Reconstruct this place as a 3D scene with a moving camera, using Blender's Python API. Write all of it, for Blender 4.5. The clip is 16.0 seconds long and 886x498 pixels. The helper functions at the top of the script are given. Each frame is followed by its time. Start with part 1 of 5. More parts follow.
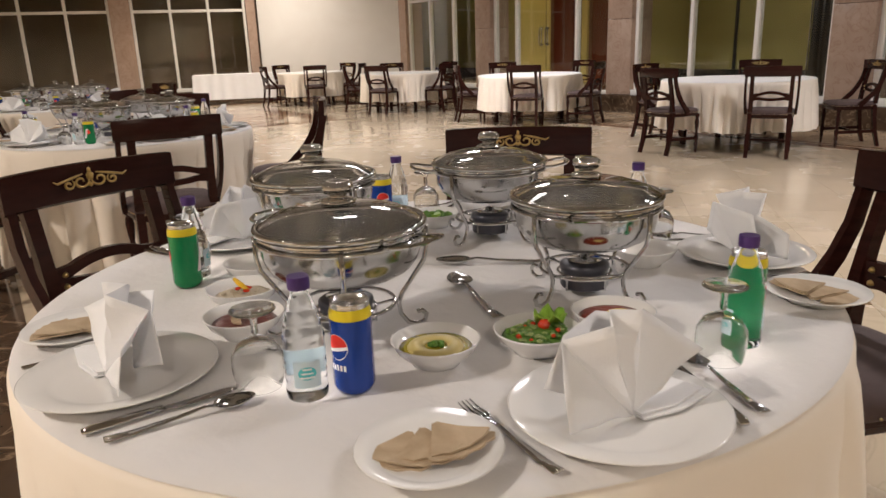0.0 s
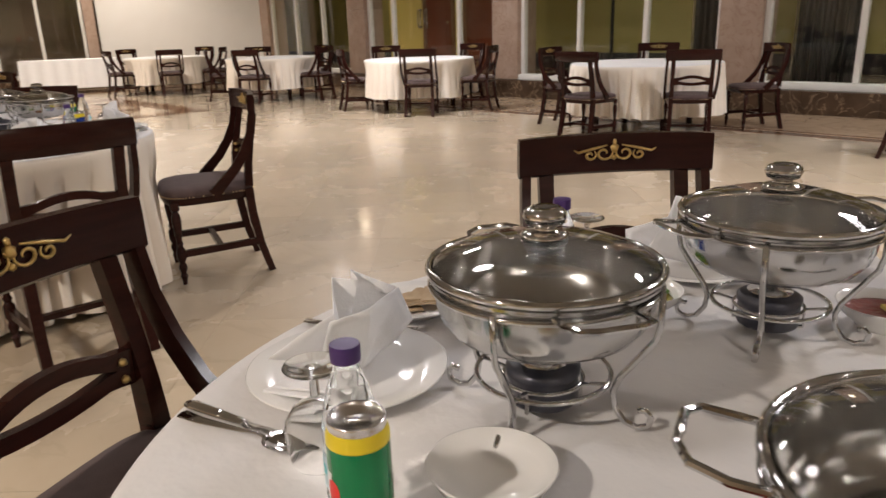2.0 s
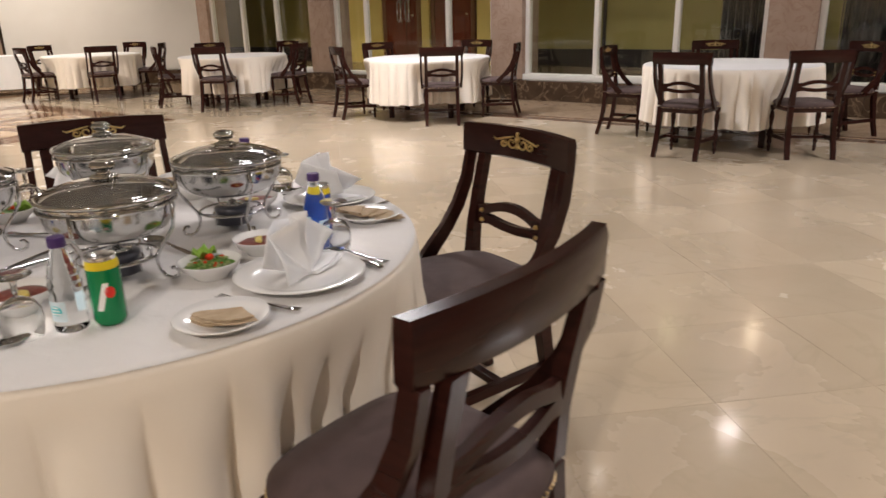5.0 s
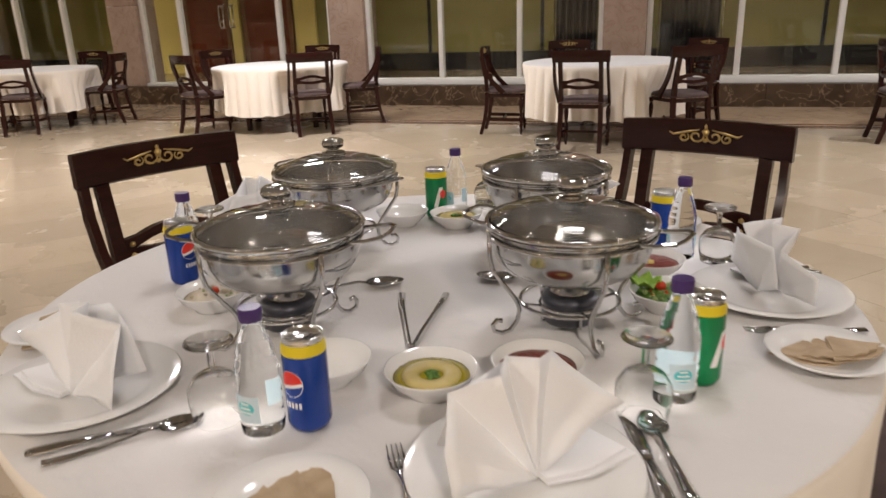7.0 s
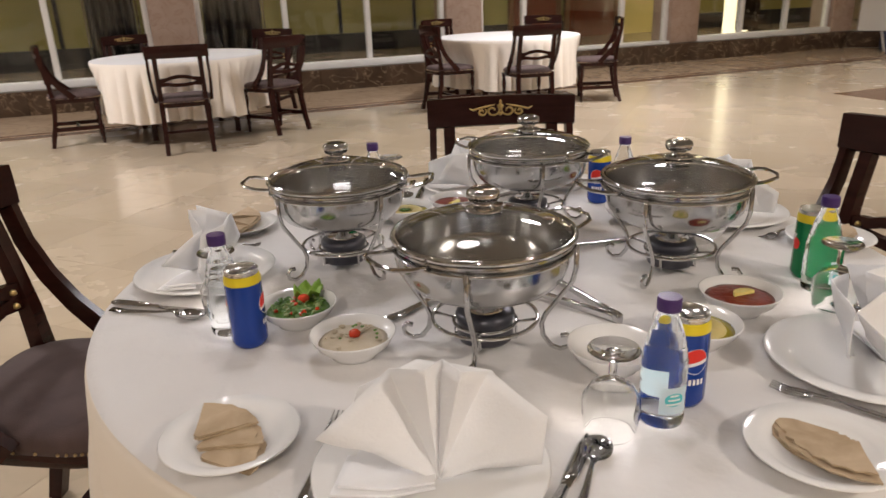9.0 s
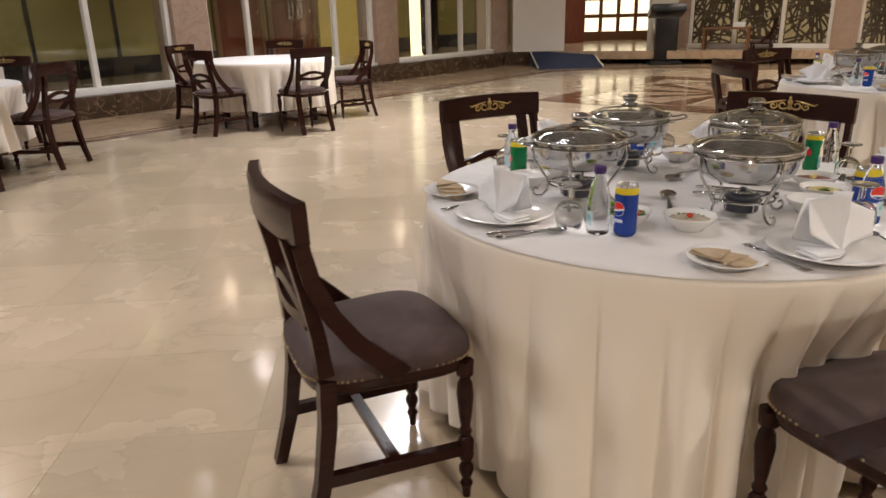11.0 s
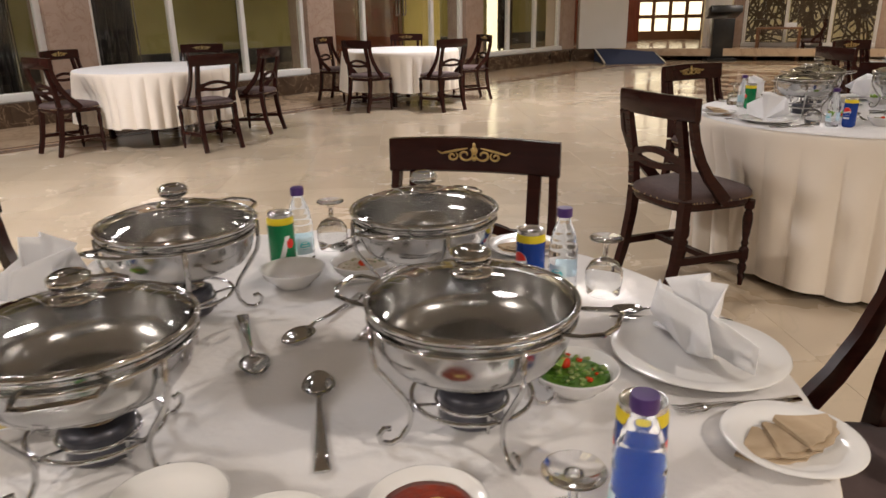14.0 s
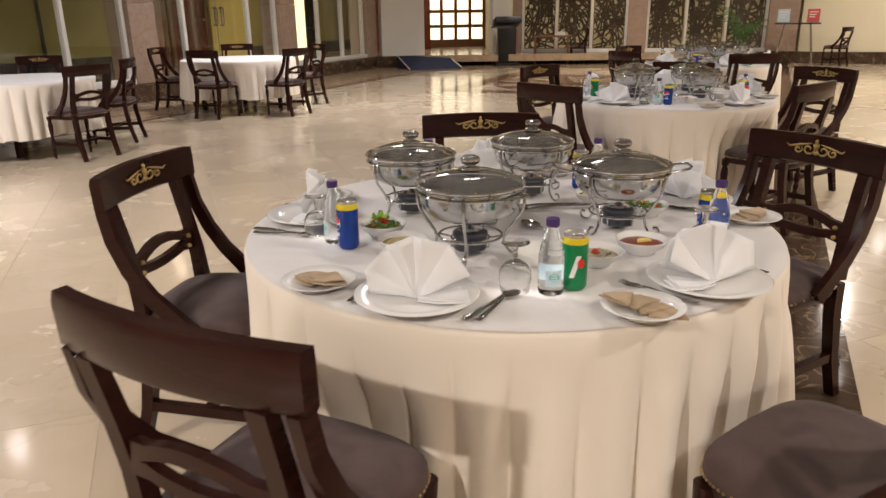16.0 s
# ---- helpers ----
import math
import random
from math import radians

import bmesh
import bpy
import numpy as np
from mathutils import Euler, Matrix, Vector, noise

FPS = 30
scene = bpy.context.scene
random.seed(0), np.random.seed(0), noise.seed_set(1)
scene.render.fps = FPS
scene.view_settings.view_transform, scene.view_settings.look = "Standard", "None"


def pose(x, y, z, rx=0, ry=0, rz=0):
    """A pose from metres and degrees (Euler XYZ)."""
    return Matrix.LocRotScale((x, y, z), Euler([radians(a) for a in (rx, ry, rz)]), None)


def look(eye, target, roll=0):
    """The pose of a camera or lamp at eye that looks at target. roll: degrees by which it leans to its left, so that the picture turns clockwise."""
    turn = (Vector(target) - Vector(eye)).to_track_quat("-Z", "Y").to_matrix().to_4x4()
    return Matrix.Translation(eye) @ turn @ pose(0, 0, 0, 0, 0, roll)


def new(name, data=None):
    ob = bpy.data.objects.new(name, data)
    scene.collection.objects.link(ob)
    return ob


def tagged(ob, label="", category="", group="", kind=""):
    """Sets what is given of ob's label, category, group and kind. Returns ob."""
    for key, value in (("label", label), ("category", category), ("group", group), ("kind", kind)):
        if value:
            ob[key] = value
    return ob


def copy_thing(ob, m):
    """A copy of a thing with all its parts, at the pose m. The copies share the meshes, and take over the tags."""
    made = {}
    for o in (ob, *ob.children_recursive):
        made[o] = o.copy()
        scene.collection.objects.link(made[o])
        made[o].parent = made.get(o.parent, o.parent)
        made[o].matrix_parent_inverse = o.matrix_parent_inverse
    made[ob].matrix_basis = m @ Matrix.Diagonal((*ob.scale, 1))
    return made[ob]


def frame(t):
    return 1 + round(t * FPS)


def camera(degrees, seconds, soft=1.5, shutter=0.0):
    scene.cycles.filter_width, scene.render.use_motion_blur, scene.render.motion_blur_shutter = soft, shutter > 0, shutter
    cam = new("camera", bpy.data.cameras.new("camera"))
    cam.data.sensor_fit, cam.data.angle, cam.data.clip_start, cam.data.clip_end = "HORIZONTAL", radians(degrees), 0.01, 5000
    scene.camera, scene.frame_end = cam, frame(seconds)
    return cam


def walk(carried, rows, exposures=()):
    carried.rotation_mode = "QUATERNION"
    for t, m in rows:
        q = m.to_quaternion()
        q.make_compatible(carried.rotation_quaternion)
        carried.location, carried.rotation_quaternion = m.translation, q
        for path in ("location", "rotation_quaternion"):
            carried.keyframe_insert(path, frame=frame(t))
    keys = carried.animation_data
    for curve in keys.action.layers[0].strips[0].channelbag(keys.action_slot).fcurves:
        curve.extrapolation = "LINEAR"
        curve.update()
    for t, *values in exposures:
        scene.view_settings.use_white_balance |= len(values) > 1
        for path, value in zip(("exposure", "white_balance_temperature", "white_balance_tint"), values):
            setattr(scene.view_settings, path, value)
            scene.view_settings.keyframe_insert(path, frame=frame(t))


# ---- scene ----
cam = camera(64.1, 16.0, shutter=0.2)
PATH = [
    (0, (4.404, -9.709, 1.219), (2.782, -8.674, 0.672), -2.0),
    (0.5, (4.162, -9.732, 1.231), (2.614, -8.607, 0.647), -2.0),
    (1, (3.908, -9.725, 1.239), (2.382, -8.574, 0.649), -1.6),
    (1.5, (3.644, -9.722, 1.232), (2.135, -8.551, 0.642), -1.5),
    (2, (3.396, -9.735, 1.222), (2.037, -8.396, 0.621), -1.8),
    (2.5, (3.129, -9.819, 1.23), (1.98, -8.313, 0.588), -1.3),
    (3, (2.803, -9.844, 1.231), (1.705, -8.301, 0.589), -1.6),
    (3.5, (2.426, -9.803, 1.229), (1.339, -8.251, 0.587), -1.4),
    (4, (1.991, -9.79, 1.228), (0.903, -8.237, 0.592), -1.3),
    (4.5, (1.55, -9.785, 1.253), (0.458, -8.234, 0.621), -1.1),
    (5, (1.154, -9.796, 1.287), (0.017, -8.275, 0.66), -1.5),
    (5.2, (0.997, -9.824, 1.281), (-0.156, -8.314, 0.656), -1.4),
    (5.9, (0.60, -10.06, 1.278), (-0.33, -8.46, 0.653), -1.6),
    (6.5, (0.17, -10.29, 1.275), (-0.57, -8.58, 0.65), -1.9),
    (6.9, (-0.07, -10.22, 1.273), (-0.69, -8.43, 0.647), -2.0),
    (7.3, (-0.29, -10.051, 1.271), (-0.78, -8.216, 0.645), -2.1),
    (7.5, (-0.41, -10.051, 1.269), (-0.805, -8.194, 0.64), -2.1),
    (8, (-0.657, -9.998, 1.264), (-0.661, -8.105, 0.62), -2.4),
    (8.2, (-0.761, -9.986, 1.269), (-0.588, -8.101, 0.624), -2.6),
    (8.7, (-0.99, -10.08, 1.285), (-0.52, -8.34, 0.638), -2.3),
    (9.2, (-1.27, -10.10, 1.302), (-0.51, -8.51, 0.654), -2.0),
    (9.75, (-1.66, -9.95, 1.322), (-0.58, -8.52, 0.674), -1.7),
    (10.3, (-2.098, -9.794, 1.338), (-0.699, -8.521, 0.689), -1.5),
    (10.5, (-2.256, -9.781, 1.337), (-0.847, -8.519, 0.689), -1.5),
    (11, (-2.659, -9.775, 1.319), (-1.223, -8.543, 0.672), -1.4),
    (11.5, (-3.071, -9.835, 1.333), (-1.629, -8.604, 0.695), -1.5),
    (12, (-3.468, -9.871, 1.32), (-2.025, -8.642, 0.681), -1.3),
    (12.5, (-3.83, -9.875, 1.296), (-2.387, -8.647, 0.655), -1.2),
    (13, (-4.168, -9.885, 1.294), (-2.726, -8.655, 0.655), -1.2),
    (13.5, (-4.451, -9.85, 1.292), (-3.03, -8.598, 0.649), -1.1),
    (14, (-4.721, -9.798, 1.307), (-3.314, -8.531, 0.664), -1.0),
    (14.5, (-5.026, -9.759, 1.314), (-3.545, -8.578, 0.672), -1.0),
    (15, (-5.317, -9.688, 1.321), (-3.725, -8.663, 0.679), -1.0),
    (15.5, (-5.648, -9.612, 1.342), (-3.961, -8.748, 0.705), -0.9),
    (16, (-6.067, -9.605, 1.359), (-4.337, -8.825, 0.729), -0.8),
]
walk(cam, [(t, look(eye, target, roll)) for t, eye, target, roll in PATH])

# ---- world: night outside, the hall is lit by its ceiling downlights ----
night = bpy.data.worlds.new("night")
scene.world = night
night.use_nodes = True
night.node_tree.nodes["Background"].inputs[0].default_value = (0.02, 0.025, 0.04, 1)
night.node_tree.nodes["Background"].inputs[1].default_value = 0.3

CEIL = 4.3


def disc_lamp(x, y, z, power, size=0.22, colour=(1.0, 0.91, 0.855), spread=150):
    data = bpy.data.lights.new("downlight", "AREA")
    data.shape, data.size, data.energy, data.color, data.spread = "DISK", size, power, colour, radians(spread)
    ob = new("lamp", data)
    ob.location = (x, y, z)
    return ob


# two strong clusters mid-hall; unseen downlights added round them to brighten tables and walls
CLUSTERS = [(-4.2, -4.0), (3.6, -4.0)]
LAMPS = [(-0.4, -7.4, 28), (-8.2, -12.6, 118), (8.6, -4.6, 55), (-10.1, -7.6, 375), (-3.6, -13.6, 180), (2.3, -13.6, 265), (8.8, -11.4, 180),
         (11.6, -6.6, 95), (13.4, -12.6, 110), (-13.4, -3.4, 120)]
for lx, ly in CLUSTERS:
    disc_lamp(lx, ly, CEIL - 0.07, 198, 0.95, (1.0, 0.955, 0.97))
for lx, ly, power in LAMPS:
    disc_lamp(lx, ly, CEIL - 0.07, power, 0.7 if (lx, ly) == (-0.4, -7.4) else 0.22, (1.0, 0.955, 0.97) if (lx, ly) == (-0.4, -7.4) else (1.0, 0.885, 0.78))
# unseen row added along the windows to brighten the far tables
for lx in (-9.0, -4.9, -0.8, 3.3, 7.4):
    disc_lamp(lx, -0.75, CEIL - 0.07, 10)


# ---- materials ----
def mat(name, base, rough=0.5, metal=0.0, second=None, scale=8.0, bump=0.0, bump_scale=60.0, transmission=0.0, ior=1.45,
        coat=0.0, emission=None, strength=0.0, vary=0.0, island=False, stretch=None, rough_var=0.0, detail=6.0, sheen=0.0):
    m = bpy.data.materials.new(name)
    m.use_nodes = True
    nodes, links = m.node_tree.nodes, m.node_tree.links
    b = nodes["Principled BSDF"]
    b.inputs["Base Color"].default_value = (*base, 1)
    b.inputs["Roughness"].default_value = rough
    b.inputs["Metallic"].default_value = metal
    b.inputs["Transmission Weight"].default_value = transmission
    b.inputs["IOR"].default_value = ior
    b.inputs["Coat Weight"].default_value = coat
    b.inputs["Coat Roughness"].default_value = 0.08
    b.inputs["Sheen Weight"].default_value = sheen
    if emission:
        b.inputs["Emission Color"].default_value = (*emission, 1)
        b.inputs["Emission Strength"].default_value = strength
    coord = nodes.new("ShaderNodeTexCoord")
    vec = coord.outputs["Object"]
    if stretch:
        mp = nodes.new("ShaderNodeMapping")
        mp.inputs["Scale"].default_value = stretch
        links.new(vec, mp.inputs["Vector"])
        vec = mp.outputs["Vector"]
    if second:
        n1 = nodes.new("ShaderNodeTexNoise")
        n1.inputs["Scale"].default_value = scale
        n1.inputs["Detail"].default_value = detail
        n1.inputs["Distortion"].default_value = 0.6
        links.new(vec, n1.inputs["Vector"])
        ramp = nodes.new("ShaderNodeValToRGB")
        ramp.color_ramp.elements[0].position, ramp.color_ramp.elements[1].position = 0.32, 0.68
        ramp.color_ramp.elements[0].color, ramp.color_ramp.elements[1].color = (*base, 1), (*second, 1)
        links.new(n1.outputs["Fac"], ramp.inputs["Fac"])
        out = ramp.outputs["Color"]
        if vary:
            hsv = nodes.new("ShaderNodeHueSaturation")
            links.new(out, hsv.inputs["Color"])
            if island:
                src = nodes.new("ShaderNodeNewGeometry").outputs["Random Per Island"]
            else:
                src = nodes.new("ShaderNodeObjectInfo").outputs["Random"]
            mr = nodes.new("ShaderNodeMapRange")
            mr.inputs["To Min"].default_value, mr.inputs["To Max"].default_value = 1 - vary, 1 + vary
            links.new(src, mr.inputs["Value"])
            links.new(mr.outputs["Result"], hsv.inputs["Value"])
            out = hsv.outputs["Color"]
        links.new(out, b.inputs["Base Color"])
        if rough_var:
            mr2 = nodes.new("ShaderNodeMapRange")
            mr2.inputs["To Min"].default_value, mr2.inputs["To Max"].default_value = rough - rough_var, rough + rough_var
            links.new(n1.outputs["Fac"], mr2.inputs["Value"])
            links.new(mr2.outputs["Result"], b.inputs["Roughness"])
    if bump:
        n2 = nodes.new("ShaderNodeTexNoise")
        n2.inputs["Scale"].default_value = bump_scale
        n2.inputs["Detail"].default_value = 4
        links.new(vec, n2.inputs["Vector"])
        bp = nodes.new("ShaderNodeBump")
        bp.inputs["Strength"].default_value = bump
        bp.inputs["Distance"].default_value = 0.004
        links.new(n2.outputs["Fac"], bp.inputs["Height"])
        links.new(bp.outputs["Normal"], b.inputs["Normal"])
    return m


def marble(name, base, second, vein, scale, rough, vary=0.05, island=False, vein_width=0.04):
    """Polished stone: cloudy ground, thin veins, a slight change from piece to piece."""
    m = mat(name, base, rough, second=second, scale=scale, vary=vary, island=island, rough_var=0.03)
    nodes, links = m.node_tree.nodes, m.node_tree.links
    b = nodes["Principled BSDF"]
    src = b.inputs["Base Color"].links[0].from_socket
    geo = nodes.new("ShaderNodeNewGeometry")
    for cloud in [k for k in nodes if k.type == "TEX_NOISE"]:
        cloud.inputs["Distortion"].default_value, cloud.inputs["Roughness"].default_value = 0.25, 0.55
        links.new(geo.outputs["Position"], cloud.inputs["Vector"])
    for k in nodes:
        if k.type == "VALTORGB":
            k.color_ramp.elements[0].position, k.color_ramp.elements[1].position = 0.25, 0.75
    n = nodes.new("ShaderNodeTexNoise")
    n.inputs["Scale"].default_value, n.inputs["Detail"].default_value, n.inputs["Distortion"].default_value = scale * 0.8, 8, 1.6
    links.new(geo.outputs["Position"], n.inputs["Vector"])
    d = nodes.new("ShaderNodeMath")
    d.operation = "SUBTRACT"
    d.inputs[1].default_value = 0.5
    links.new(n.outputs["Fac"], d.inputs[0])
    a = nodes.new("ShaderNodeMath")
    a.operation = "ABSOLUTE"
    links.new(d.outputs[0], a.inputs[0])
    r = nodes.new("ShaderNodeMapRange")
    r.inputs["From Min"].default_value, r.inputs["From Max"].default_value = 0.0, vein_width
    r.inputs["To Min"].default_value, r.inputs["To Max"].default_value = 0.55, 0.0
    links.new(a.outputs[0], r.inputs["Value"])
    mx = nodes.new("ShaderNodeMix")
    mx.data_type = "RGBA"
    links.new(r.outputs["Result"], mx.inputs["Factor"])
    links.new(src, mx.inputs["A"])
    mx.inputs["B"].default_value = (*vein, 1)
    links.new(mx.outputs["Result"], b.inputs["Base Color"])
    return m


M_TILE = marble("beige_marble", (0.515, 0.410, 0.288), (0.59, 0.482, 0.352), (0.475, 0.39, 0.275), 1.6, 0.27, 0.08, vein_width=0.02)
M_TILE_FAR = marble("beige_marble_far", (0.515, 0.410, 0.288), (0.59, 0.482, 0.352), (0.475, 0.39, 0.275), 1.6, 0.27, 0.08, True, 0.02)
for m in (M_TILE, M_TILE_FAR):
    b = m.node_tree.nodes["Principled BSDF"]
    b.inputs["Coat Weight"].default_value, b.inputs["Coat Roughness"].default_value = 0.65, 0.11
M_GROUT = mat("floor_bed", (0.44, 0.36, 0.26), 0.5, second=(0.40, 0.33, 0.235), scale=20)
M_TRAV = marble("tan_stone", (0.42, 0.30, 0.20), (0.50, 0.38, 0.26), (0.30, 0.2, 0.13), 2.5, 0.16, 0.06, True)
M_DARKSTONE = marble("emperador_stone", (0.045, 0.028, 0.018), (0.10, 0.062, 0.038), (0.35, 0.25, 0.16), 4.0, 0.10, 0.1, True, 0.018)
M_BROWNSTONE = marble("brown_stone", (0.13, 0.065, 0.035), (0.19, 0.10, 0.055), (0.28, 0.17, 0.1), 5.0, 0.14, 0.08, True)
M_PILLAR = marble("rosy_granite", (0.36, 0.255, 0.195), (0.44, 0.325, 0.255), (0.30, 0.19, 0.14), 5.0, 0.22, 0.04)
M_TANWALL = mat("tan_wall_paint", (0.40, 0.33, 0.25), 0.6, second=(0.44, 0.37, 0.28), scale=1.0, bump=0.1, bump_scale=80)
M_WHITEWALL = mat("white_wall_paint", (0.74, 0.71, 0.66), 0.6, second=(0.78, 0.755, 0.71), scale=1.2, bump=0.12, bump_scale=90)
M_CREAM = mat("cream_wall_paint", (0.76, 0.69, 0.50), 0.6, second=(0.80, 0.73, 0.54), scale=1.0, bump=0.1, bump_scale=80)
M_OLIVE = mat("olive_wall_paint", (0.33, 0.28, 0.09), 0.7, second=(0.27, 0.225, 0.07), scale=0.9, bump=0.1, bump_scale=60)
# lit copy of the olive: the light on the wall is put into this yellow
M_LITOLIVE = mat("lit_olive_paint", (0.75, 0.60, 0.20), 0.6, second=(0.70, 0.55, 0.18), scale=0.9, bump=0.1, bump_scale=60)
M_CEIL = mat("ceiling_paint", (0.17, 0.16, 0.15), 0.8, second=(0.21, 0.20, 0.185), scale=1.5, bump=0.08)
M_FRAME = mat("white_frame_paint", (0.82, 0.80, 0.76), 0.35, second=(0.78, 0.755, 0.71), scale=3.0, bump=0.03)
M_PANE = mat("window_glass", (0.88, 0.9, 0.85), 0.0, transmission=1.0, ior=1.45)
M_WOOD = mat("dark_mahogany", (0.022, 0.0066, 0.0050), 0.24, second=(0.033, 0.0098, 0.0072), scale=6.0, stretch=(1.0, 1.0, 9.0), bump=0.04, bump_scale=30, rough_var=0.06)
M_WOOD.node_tree.nodes["Principled BSDF"].inputs["Specular IOR Level"].default_value = 0.25
M_DOORWOOD = mat("red_brown_door_wood", (0.13, 0.028, 0.014), 0.25, second=(0.19, 0.045, 0.022), scale=4.0, stretch=(6, 6, 0.8), coat=0.4)
M_GOLD = mat("gilt_carving", (0.72, 0.53, 0.22), 0.35, 0.8, second=(0.55, 0.38, 0.14), scale=60, bump=0.2)
M_NAIL = mat("brass_nail", (0.60, 0.46, 0.26), 0.3, 1.0)
M_SEAT = mat("mauve_grey_upholstery", (0.070, 0.044, 0.042), 0.85, second=(0.098, 0.064, 0.060), scale=14.0, bump=0.4, bump_scale=350, sheen=0.05)
M_CLOTH = mat("cream_tablecloth", (0.84, 0.762, 0.665), 0.85, second=(0.865, 0.792, 0.70), scale=2.5, bump=0.3, bump_scale=22)
# tone of the cloth's top, cooler light put into the colour
M_CLOTHTOP = mat("whiter_cloth_tone", (0.695, 0.674, 0.664), 0.85, second=(0.73, 0.712, 0.705), scale=2.5, bump=0.9, bump_scale=11)
for node in M_CLOTHTOP.node_tree.nodes:
    if node.type == "BUMP":
        node.inputs["Distance"].default_value = 0.010
M_NAPKIN = mat("white_linen", (0.84, 0.84, 0.855), 0.85, second=(0.87, 0.87, 0.885), scale=6.0, bump=0.2, bump_scale=300, sheen=0.2)
M_CHINA = mat("white_china", (0.81, 0.80, 0.785), 0.12, second=(0.83, 0.82, 0.81), scale=3.0, coat=0.3)
M_STEEL = mat("polished_steel", (0.66, 0.66, 0.66), 0.08, 1.0, second=(0.58, 0.58, 0.58), scale=12.0, rough_var=0.03)
M_PAN = mat("steel_pan", (0.58, 0.58, 0.575), 0.16, 1.0, second=(0.46, 0.46, 0.455), scale=7.0, rough_var=0.07)
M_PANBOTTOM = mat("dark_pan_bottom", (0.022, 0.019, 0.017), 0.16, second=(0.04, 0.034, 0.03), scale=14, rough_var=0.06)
M_LID = mat("lid_glass", (0.975, 0.985, 0.99), 0.0, transmission=1.0, ior=1.45)
M_GLASS = mat("clear_glass", (0.97, 0.98, 0.98), 0.0, transmission=1.0, ior=1.45)
M_PET = mat("clear_bottle", (0.93, 0.96, 0.98), 0.0, transmission=1.0, ior=1.30)
M_CAP = mat("purple_cap", (0.055, 0.025, 0.13), 0.35, second=(0.07, 0.03, 0.16), scale=30)
M_LABEL = mat("pale_label", (0.62, 0.74, 0.80), 0.5, second=(0.55, 0.70, 0.78), scale=30)
M_TEAL = mat("teal_print", (0.10, 0.55, 0.60), 0.45)
M_BLUE = mat("blue_can", (0.006, 0.045, 0.30), 0.22, 0.3, second=(0.008, 0.055, 0.34), scale=8, coat=0.3)
M_GREEN = mat("green_can", (0.0, 0.20, 0.06), 0.22, 0.3, second=(0.0, 0.24, 0.075), scale=8, coat=0.3)
M_YBAND = mat("yellow_band", (0.78, 0.62, 0.03), 0.3, 0.1)
M_WHITEPRINT = mat("white_print", (0.85, 0.85, 0.85), 0.35)
M_REDPRINT = mat("red_print", (0.70, 0.03, 0.02), 0.35)
M_ALU = mat("aluminium", (0.75, 0.74, 0.72), 0.22, 1.0)
M_BURNER = mat("dark_fuel_can", (0.055, 0.057, 0.075), 0.3, 0.4, second=(0.085, 0.085, 0.10), scale=20)
M_BREAD = mat("flat_bread", (0.38, 0.28, 0.175), 0.85, second=(0.52, 0.40, 0.27), scale=22, bump=0.5, bump_scale=60)
M_HUMMUS = mat("hummus", (0.50, 0.40, 0.14), 0.4, second=(0.60, 0.49, 0.20), scale=25, bump=0.3, bump_scale=50)
M_OLIVEOIL = mat("olive_oil", (0.30, 0.25, 0.02), 0.08, second=(0.36, 0.30, 0.03), scale=20)
M_DIP = mat("aubergine_dip", (0.45, 0.38, 0.27), 0.5, second=(0.52, 0.45, 0.34), scale=40, bump=0.5)
M_RED = mat("red_sauce", (0.15, 0.014, 0.006), 0.3, second=(0.24, 0.03, 0.010), scale=70, bump=0.5, bump_scale=90)
M_LEAF = mat("chopped_herb", (0.05, 0.13, 0.015), 0.5, second=(0.12, 0.24, 0.03), scale=60)
M_LETTUCE = mat("lettuce", (0.18, 0.36, 0.03), 0.45, second=(0.30, 0.46, 0.06), scale=40, bump=0.4)
M_TOMATO = mat("tomato", (0.58, 0.035, 0.015), 0.2, second=(0.64, 0.07, 0.02), scale=30)
M_PEPPER = mat("yellow_pepper", (0.75, 0.42, 0.02), 0.25, second=(0.78, 0.5, 0.05), scale=30)
M_LEMON = mat("lemon", (0.80, 0.66, 0.16), 0.35, second=(0.84, 0.74, 0.30), scale=40)
M_SAUCE = mat("dark_red_sauce", (0.085, 0.012, 0.006), 0.3, second=(0.14, 0.022, 0.010), scale=60, bump=0.5, bump_scale=90)
M_CUCUMBER = mat("chopped_cucumber", (0.30, 0.36, 0.14), 0.4, second=(0.20, 0.27, 0.07), scale=60)
M_NAVY = mat("navy_carpet", (0.012, 0.02, 0.055), 0.95, second=(0.02, 0.032, 0.08), scale=40, bump=0.5, bump_scale=300)
M_BLACK = mat("black_lacquer", (0.012, 0.012, 0.013), 0.3, second=(0.02, 0.02, 0.02), scale=6)
M_SCREEN = mat("bronze_screen", (0.05, 0.032, 0.02), 0.4, 0.3, second=(0.08, 0.05, 0.03), scale=10)
M_BROWNWOOD = mat("brown_wood", (0.16, 0.07, 0.03), 0.35, second=(0.22, 0.10, 0.045), scale=5, stretch=(1, 1, 6))
# emission in these panes stands in for light from the rooms beyond
M_GLOWPANE = mat("glowing_pane", (0.85, 0.8, 0.65), 0.5, emission=(1.0, 0.86, 0.58), strength=1.6)
M_LAMP = mat("lamp_lens", (0.9, 0.9, 0.85), 0.4, emission=(1.0, 0.82, 0.58), strength=14.0)
M_LENS = mat("bright_lamp_lens", (0.9, 0.9, 0.85), 0.4, emission=(1.0, 0.93, 0.86), strength=70.0)
M_PLANT = mat("palm_leaf", (0.045, 0.12, 0.03), 0.45, second=(0.09, 0.19, 0.05), scale=12)
